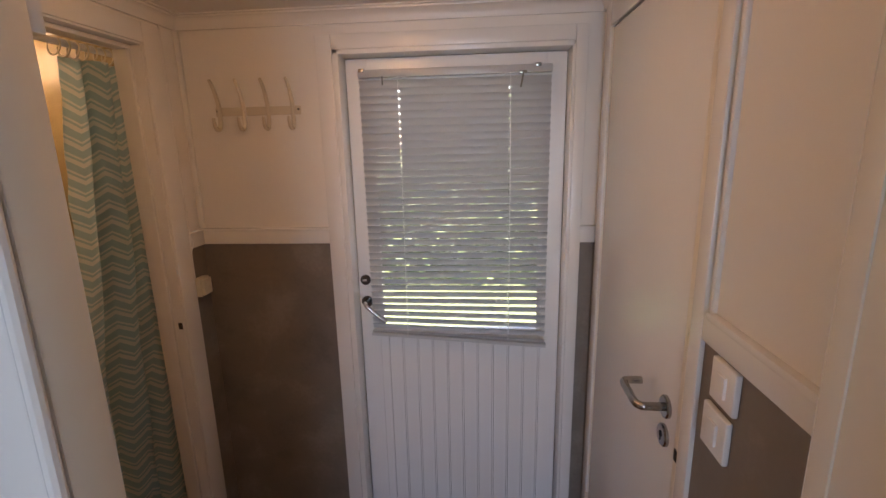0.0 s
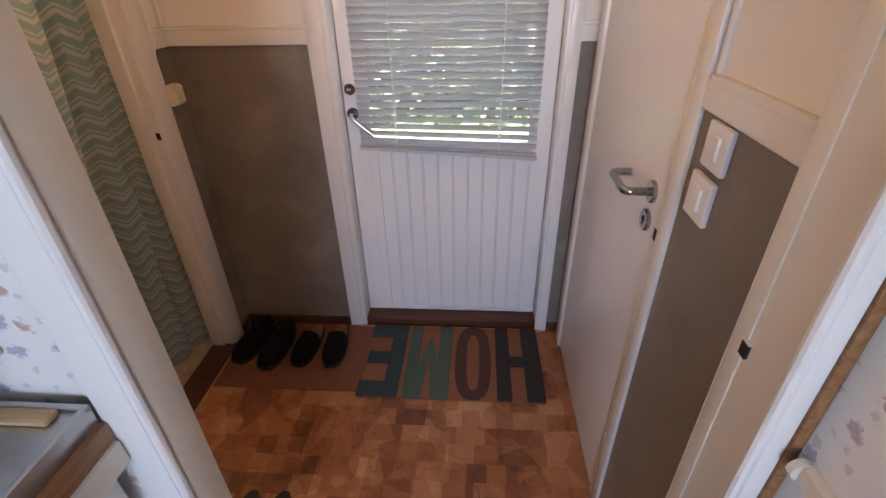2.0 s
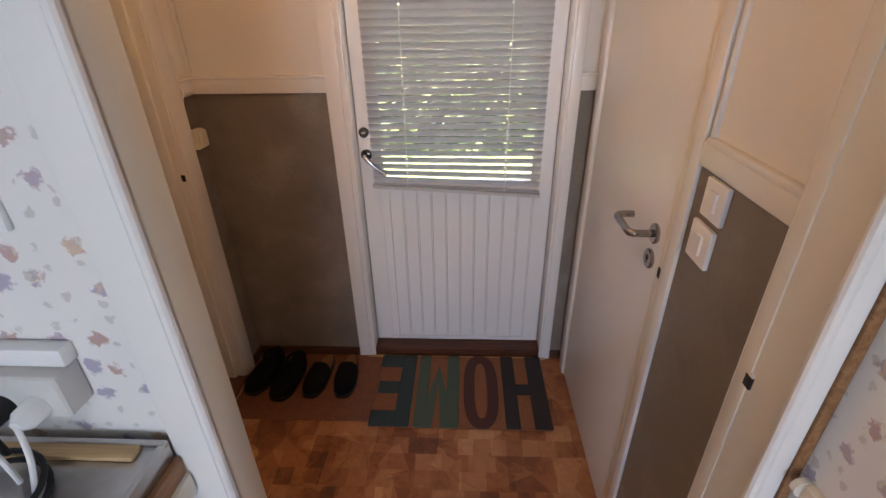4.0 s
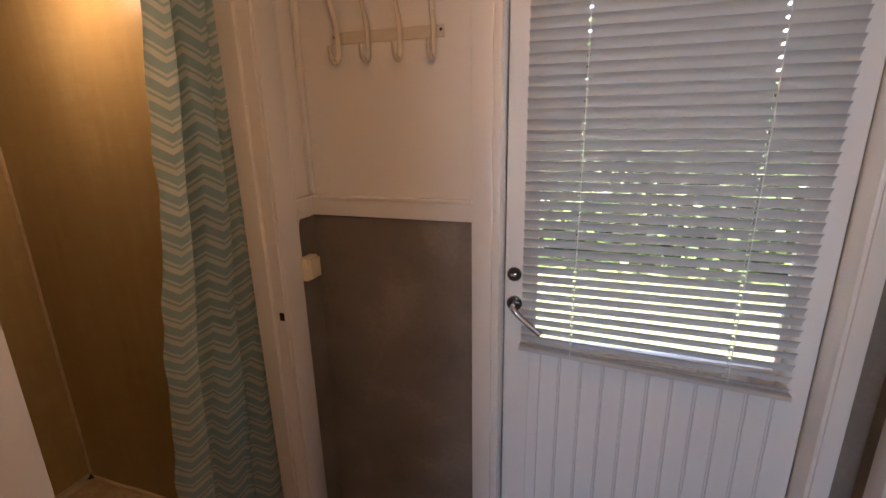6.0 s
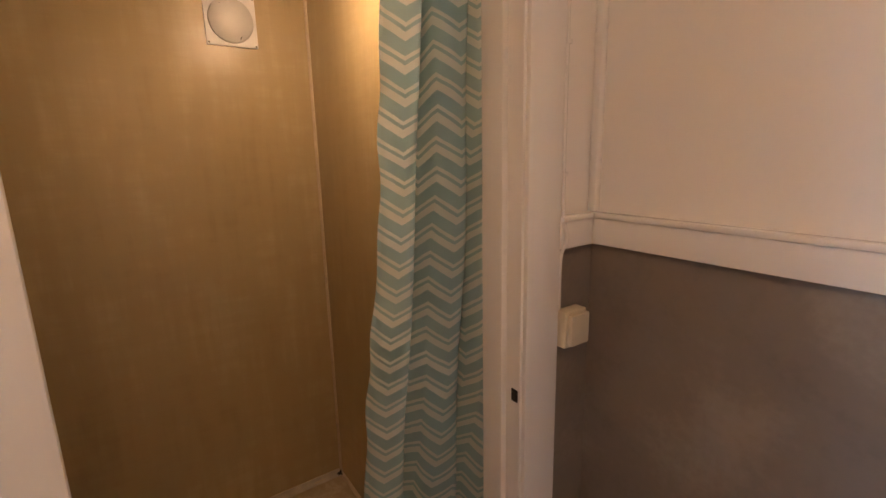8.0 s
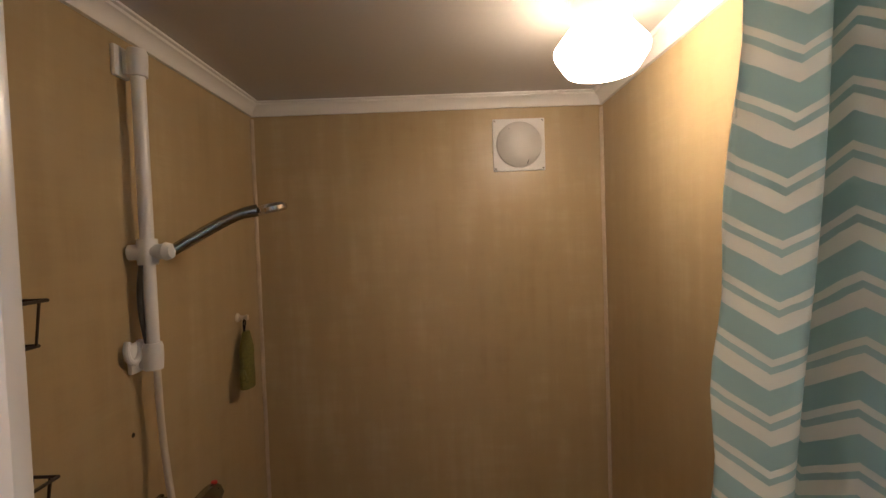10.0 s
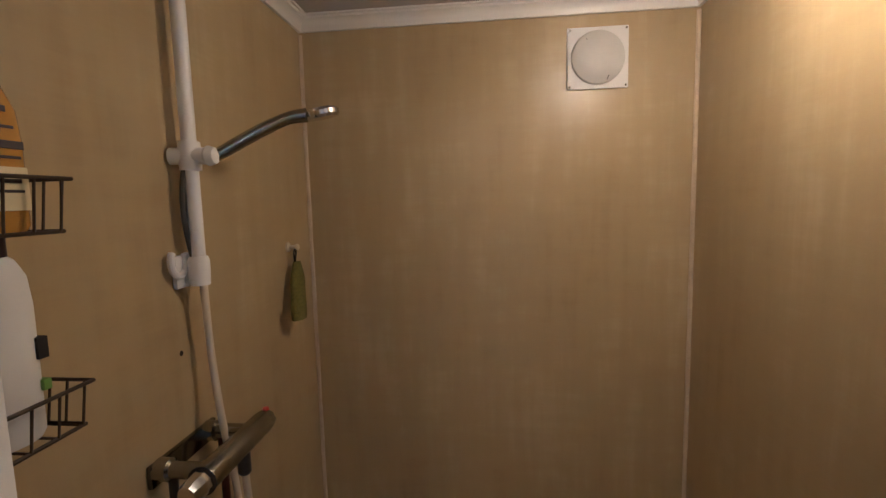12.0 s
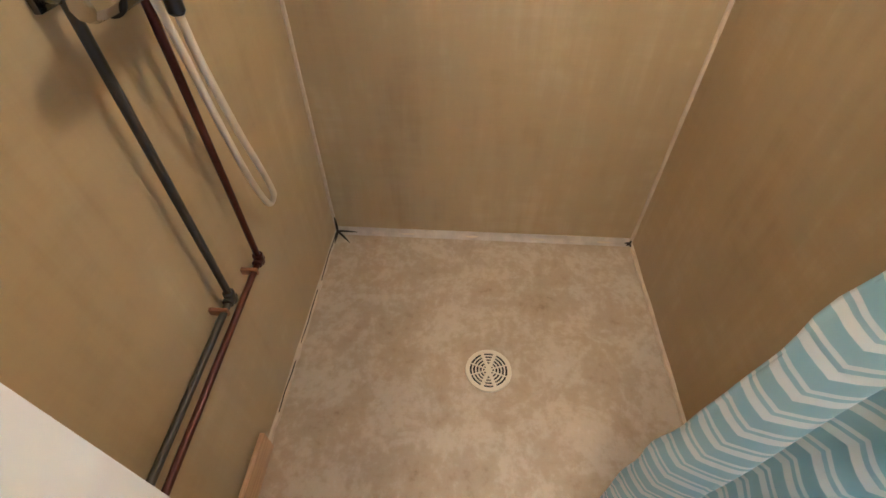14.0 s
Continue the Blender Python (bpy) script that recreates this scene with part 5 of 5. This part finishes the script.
dish = thing("soap_dish", (-0.54, SY0, 1.04), "white plastic soap dish with a bar of soap", "soap dish")
bm = fresh()
for lo, hi in (((-0.622, SY0, 1.040), (-0.452, SY0 + 0.085, 1.047)), ((-0.622, SY0 + 0.077, 1.040), (-0.452, SY0 + 0.085, 1.072)), ((-0.622, SY0, 1.040), (-0.614, SY0 + 0.085, 1.072)), ((-0.460, SY0, 1.040), (-0.452, SY0 + 0.085, 1.072)), ((-0.622, SY0, 1.040), (-0.452, SY0 + 0.008, 1.072))):
    box(bm, lo, hi, 0.003)
part("tray", bm, IVORY, dish)
bm = fresh()
box(bm, (-0.595, SY0 + 0.020, 1.047), (-0.51, SY0 + 0.070, 1.068), 0.010, 3)
solid("soap_bar", bm, PLASTIC, "white bar of soap in the dish", "soap", at=(-0.55, SY0 + 0.05, 1.047))

# floor drain: ring with spokes and curved slots
drain = thing("floor_drain", (-1.029, 1.714, -0.004), "round cream plastic floor drain grating", "drain")
DX, DYY = -1.029, 1.714
bm = fresh()
lathe(bm, [(0.0, -0.003), (0.060, -0.003), (0.060, 0.0004), (0.0, 0.0004)], (DX, DYY, 0.0), "z", 40)
part("well", bm, MOULD, drain, "dark drain well")
bm = fresh()
for r0, r1 in ((0.057, 0.070), (0.0465, 0.0515), (0.0365, 0.0415), (0.0265, 0.0315), (0.0165, 0.0215)):
    n, rings = 44, [[], [], [], []]
    for k in range(n):
        c, s = math.cos(2 * math.pi * k / n), math.sin(2 * math.pi * k / n)
        for i, (r, z) in enumerate(((r1, -0.003), (r1 - 0.001, 0.0035), (r0, 0.0035), (r0, -0.003))):
            rings[i].append(bm.verts.new((DX + r * c, DYY + r * s, z)))
    for i in range(4):
        for k in range(n):
            bm.faces.new((rings[i][k], rings[i][(k + 1) % n], rings[(i + 1) % 4][(k + 1) % n], rings[(i + 1) % 4][k]))
lathe(bm, [(0.0, -0.002), (0.011, -0.002), (0.011, 0.0035), (0.0, 0.0035)], (DX, DYY, 0.0), "z", 18)
part("grating", bm, IVORY, drain)
for k in range(4):
    bm = fresh()
    wide = 0.010 if k in (0, 1) else 0.004
    box(bm, (-0.058, -wide / 2, -0.002), (0.058, wide / 2, 0.0034), 0.0006, 1)
    bmesh.ops.transform(bm, matrix=pose(DX, DYY, 0, 0, 0, (70, 110, 20, 160)[k] - 90), verts=bm.verts)
    part("spoke", bm, IVORY, drain)

# wood batten and mould in the corners
bm = fresh()
box(bm, (-0.770, SY0 + 0.003, -0.004), (-0.43, SY0 + 0.017, 0.085), 0.003)
solid("wood_batten", bm, PALEWOOD, "raw pine batten standing along the shower wall", "batten", at=(-0.6, SY0 + 0.02, 0.0))


def mould(x, y, dx, dy, seed, size):
    rnd = random.Random(seed)
    bm = fresh()
    for k in range(9):
        l = size * rnd.uniform(0.3, 1.0)
        d = rnd.choice((Vector((dx, 0, 0)), Vector((0, dy, 0)), Vector((0, 0, 1)), Vector((dx * 0.7, dy * 0.7, 0))))
        p = Vector((x + dx * 0.010, y + dy * 0.010, 0.008))
        q = p + d * l + Vector((rnd.uniform(-1, 1), rnd.uniform(-1, 1), 0)) * 0.003
        q.z = max(q.z, 0.006)
        tube(bm, [p, p.lerp(q, 0.5) + Vector((0, 0, rnd.uniform(0, 0.003))), q], 0.004, 6, soft=False, radii=(0.0045, 0.004, 0.001))
    solid("mould_stain", bm, MOULD, "black mould in the corner of the shower floor", "mould", kind="structure", at=(x, y, 0))


mould(SX0, SY0, 1, 1, 3, 0.085)
mould(SX0, SY1, 1, -1, 5, 0.022)
bm = fresh()
tube(bm, [(SX0 + 0.02 + 0.06 * k, SY0 + 0.006 + 0.0015 * math.sin(k * 2.1), 0.009 + 0.002 * math.sin(k * 1.3)) for k in range(13)], 0.0016, 6, soft=False)
solid("trim", bm, MOULD, "dark open joint along the shower wall foot", "joint", kind="structure")

# ---- kitchen, seen past the door frame ----
TOPZ, FX = 0.983, 0.256
top = thing("sink_top", (-0.1, 0.3, TOPZ - 0.04), "stainless steel sink top with a raised rim", "worktop")
bm = fresh()
box(bm, (-0.40, -1.2, TOPZ - 0.006), (FX - 0.006, KY0 - 0.022, TOPZ), 0.001)
part("sheet", bm, STEEL, top)
bm = fresh()
box(bm, (FX - 0.010, -1.2, TOPZ - 0.030), (FX, KY0 - 0.022, TOPZ + 0.005), 0.003)
box(bm, (-0.40, KY0 - 0.032, TOPZ - 0.005), (FX, KY0 - 0.022, TOPZ + 0.006), 0.002)
part("rim", bm, STEEL, top)
bm = fresh()
box(bm, (-0.40, -1.2, TOPZ - 0.066), (FX + 0.010, KY0 - 0.022, TOPZ - 0.030), 0.003)
part("wood_edge", bm, EDGEWOOD, top, "worn brown wooden front edge")
cab = thing("base_cabinet", (-0.1, 0.3, 0), "white base cabinet under the sink top", "cabinet")
bm = fresh()
box(bm, (-0.40, -1.2, 0.08), (FX - 0.040, KY0 - 0.024, TOPZ - 0.067), 0.002)
part("body", bm, CREAM, cab)
bm = fresh()
box(bm, (FX - 0.040, -1.2, TOPZ - 0.112), (FX + 0.016, KY0 - 0.024, TOPZ - 0.0665), 0.003)
part("apron", bm, CREAM, cab, "cream strip under the top")
for y0, y1 in ((0.52, KY0 - 0.028), (0.0, 0.515)):
    bm = fresh()
    box(bm, (FX - 0.040, y0, 0.10), (FX - 0.022, y1, TOPZ - 0.114), 0.003)
    part("door", bm, WHITE, cab)
bm = fresh()
box(bm, (FX - 0.022, 0.80, 0.46), (FX + 0.012, 0.965, 0.70), 0.018, 3)
solid("hanging_caddy", bm, plain("grey_green_plastic", (0.060, 0.085, 0.055), 0.5, 0, 0.15, 30, 0.05), "grey-green plastic caddy hung on the cabinet door", "caddy", at=(FX, 0.88, 0.46))
bm = fresh()
box(bm, (-0.30, KY0 - 0.058, TOPZ + 0.0005), (0.224, KY0 - 0.034, TOPZ + 0.010), 0.004)
solid("wooden_spatula", bm, PALEWOOD, "pale wooden stick lying on the sink top", "stick", at=(0.0, KY0 - 0.04, TOPZ))
bm = fresh()
tube(bm, [(0.075 + 0.075 * math.cos(a), 0.90 + 0.075 * math.sin(a), TOPZ + 0.006 + 0.003 * a) for a in np.linspace(0.0, 2 * math.pi * 1.6, 50)] + [(0.03, 0.97, TOPZ + 0.03), (0.07, 0.965, 1.02), (0.08, 0.955, 1.06)], 0.0042, 8, soft=False)
solid("power_cord", bm, BLACK, "black power cord coiled on the sink top", "cord", at=(0.02, 0.9, TOPZ))
sock = thing("socket_box", (0.1070, KY0, 1.06), "grey-white surface socket box with plugs in it", "socket")
bm = fresh()
box(bm, (0.0270, KY0 - 0.050, 1.062), (0.1620, KY0 - 0.005, 1.135), 0.008, 3)
part("box", bm, GREYPLASTIC, sock)
bm = fresh()
box(bm, (0.0520, KY0 - 0.030, 1.135), (0.1670, KY0 - 0.005, 1.165), 0.006)
part("cover", bm, PLASTIC, sock)
bm = fresh()
lathe(bm, [(0.0, 0), (0.019, 0), (0.018, 0.026), (0.008, 0.040), (0.0, 0.041)], (0.0720, KY0 - 0.050, 1.085), "-y", 18)
part("black_plug", bm, BLACK, sock)
bm = fresh()
lathe(bm, [(0.0, 0), (0.018, 0), (0.017, 0.024), (0.008, 0.036), (0.0, 0.037)], (0.1220, KY0 - 0.050, 1.085), "-y", 18)
part("white_plug", bm, PLASTIC, sock)
bm = fresh()
tube(bm, [(0.1220, KY0 - 0.085, 1.085), (0.142, KY0 - 0.105, 1.05), (0.12, KY0 - 0.11, 0.975), (0.10, KY0 - 0.10, 0.95), (0.08, KY0 - 0.09, 1.00), (0.06, KY0 - 0.085, 1.06), (0.02, KY0 - 0.07, 1.10), (-0.05, KY0 - 0.06, 1.02), (-0.2, KY0 - 0.06, 0.945)], 0.0038, 8)
part("white_cord", bm, PLASTIC, sock)
bm = fresh()
box(bm, (-0.10, KY0 - 0.016, 1.33), (0.168, KY0 - 0.005, 1.46), 0.004)
solid("wall_plate_board", bm, PLASTIC, "flat white board on the papered wall", "wall board", at=(0.03, KY0, 1.33))
bm = fresh()
box(bm, (1.166, -0.6, 0.940), (1.182, 0.990, 0.968), 0.004)
tube(bm, [(1.172, 0.990, 0.954), (1.172, 1.000, 0.954)], 0.015, 12, soft=False)
solid("wall_batten", bm, CREAM, "cream wooden batten along the papered wall", "batten", at=(1.18, 0.3, 0.94))
# dark brown strip that fills the gap from casing to paper
bm = fresh()
box(bm, (1.1685, KY0 - 0.023, 0), (1.20, KY0 - 0.001, 2.05), 0.002)
solid("trim", bm, EDGEWOOD, "dark brown strip between door casing and papered wall", "trim", kind="structure")
kwin = thing("window_1", (0.725, -2.2, 0.98), "white kitchen window", "window", kind="structure")
bm = fresh()
for lo, hi in (((0.2, -2.26, 0.98), (0.245, -2.20, 1.88)), ((1.205, -2.26, 0.98), (1.25, -2.20, 1.88)), ((0.245, -2.26, 0.98), (1.205, -2.20, 1.02)), ((0.245, -2.26, 1.84), (1.205, -2.20, 1.88)), ((0.71, -2.25, 1.02), (0.74, -2.205, 1.84))):
    box(bm, lo, hi, 0.003)
part("window_frame", bm, WHITE, kwin)

# ---- outside, glimpsed between the slats ----


def grass_mat():
    n = Nodes("sunlit_grass")
    v = n.coords()
    col = n.ramp(n.noise(v, 3, 8, 0.7), [(0.3, (0.10, 0.14, 0.065)), (0.55, (0.16, 0.21, 0.10)), (0.75, (0.24, 0.29, 0.16))])
    n.bump(n.noise(v, 60, 3), 0.6, 0.02)
    return n.done(col, 0.8)


bm = fresh()
vs = [bm.verts.new(p) for p in ((-400, -400, -0.22), (400, -400, -0.22), (400, 400, -0.22), (-400, 400, -0.22))]
bm.faces.new(vs)
solid("ground", bm, grass_mat(), "sunlit lawn outside the entry door", "lawn", kind="structure")
# added pale reflector: throws sunlight up onto the blind's slats
bm = fresh()
box(bm, (-3.0, 2.50, -0.30), (4.4, 4.6, -0.20), 0.01)
solid("bounce_slab", bm, plain("pale_reflector", (0.60, 0.585, 0.55), 0.85, 0, 0.12, 9, 0.3), "pale slab added outside the entry door to bounce sunlight", "paving", kind="structure")
bm = fresh()
box(bm, (0.0, 2.47, -0.22), (1.35, 3.4, -0.06), 0.01)
solid("door_step", bm, plain("grey_concrete", (0.36, 0.35, 0.33), 0.85, 0, 0.2, 14, 0.3), "grey concrete step outside the entry door", "step", at=(0.67, 2.9, -0.22))
LEAF = Nodes("hedge_leaf")
ri = LEAF.add("NewGeometry")
LEAF = LEAF.done(LEAF.ramp(ri.outputs["Random Per Island"], [(0.0, (0.04, 0.085, 0.022)), (0.5, (0.08, 0.145, 0.04)), (1.0, (0.15, 0.21, 0.075))]), 0.5)
rnd = random.Random(7)
verts, faces = [], []
for k in range(20000):
    x, y = rnd.uniform(-6, 7.5), rnd.uniform(6.4, 8.2)
    z = -0.2 + rnd.random() * (2.2 + 0.5 * math.sin(1.7 * x) + 0.3 * math.sin(4.1 * x + y))
    s = rnd.uniform(0.05, 0.11)
    e = Euler((rnd.uniform(-1.2, 1.2), rnd.uniform(-1.2, 1.2), rnd.uniform(0, 6.3))).to_matrix()
    b0 = len(verts)
    for u, v in ((-0.5, 0), (0, -0.35), (0.5, 0), (0, 0.35)):
        verts.append(Vector((x, y, z)) + e @ Vector((u * 2 * s, v * 2 * s, 0.1 * s * (u * u))))
    faces.append((b0, b0 + 1, b0 + 2, b0 + 3))
hm = bpy.data.meshes.new("hedge")
hm.from_pydata(verts, [], faces)
hm.materials.append(LEAF)
hedge = thing("hedge", (0.6, 7.3, -0.22), "leafy green hedge across the lawn", "hedge", kind="stuff")
ob = new("leaves", hm)
ob.parent = hedge
ob.matrix_parent_inverse = Matrix.Translation((-0.6, -7.3, 0.22))
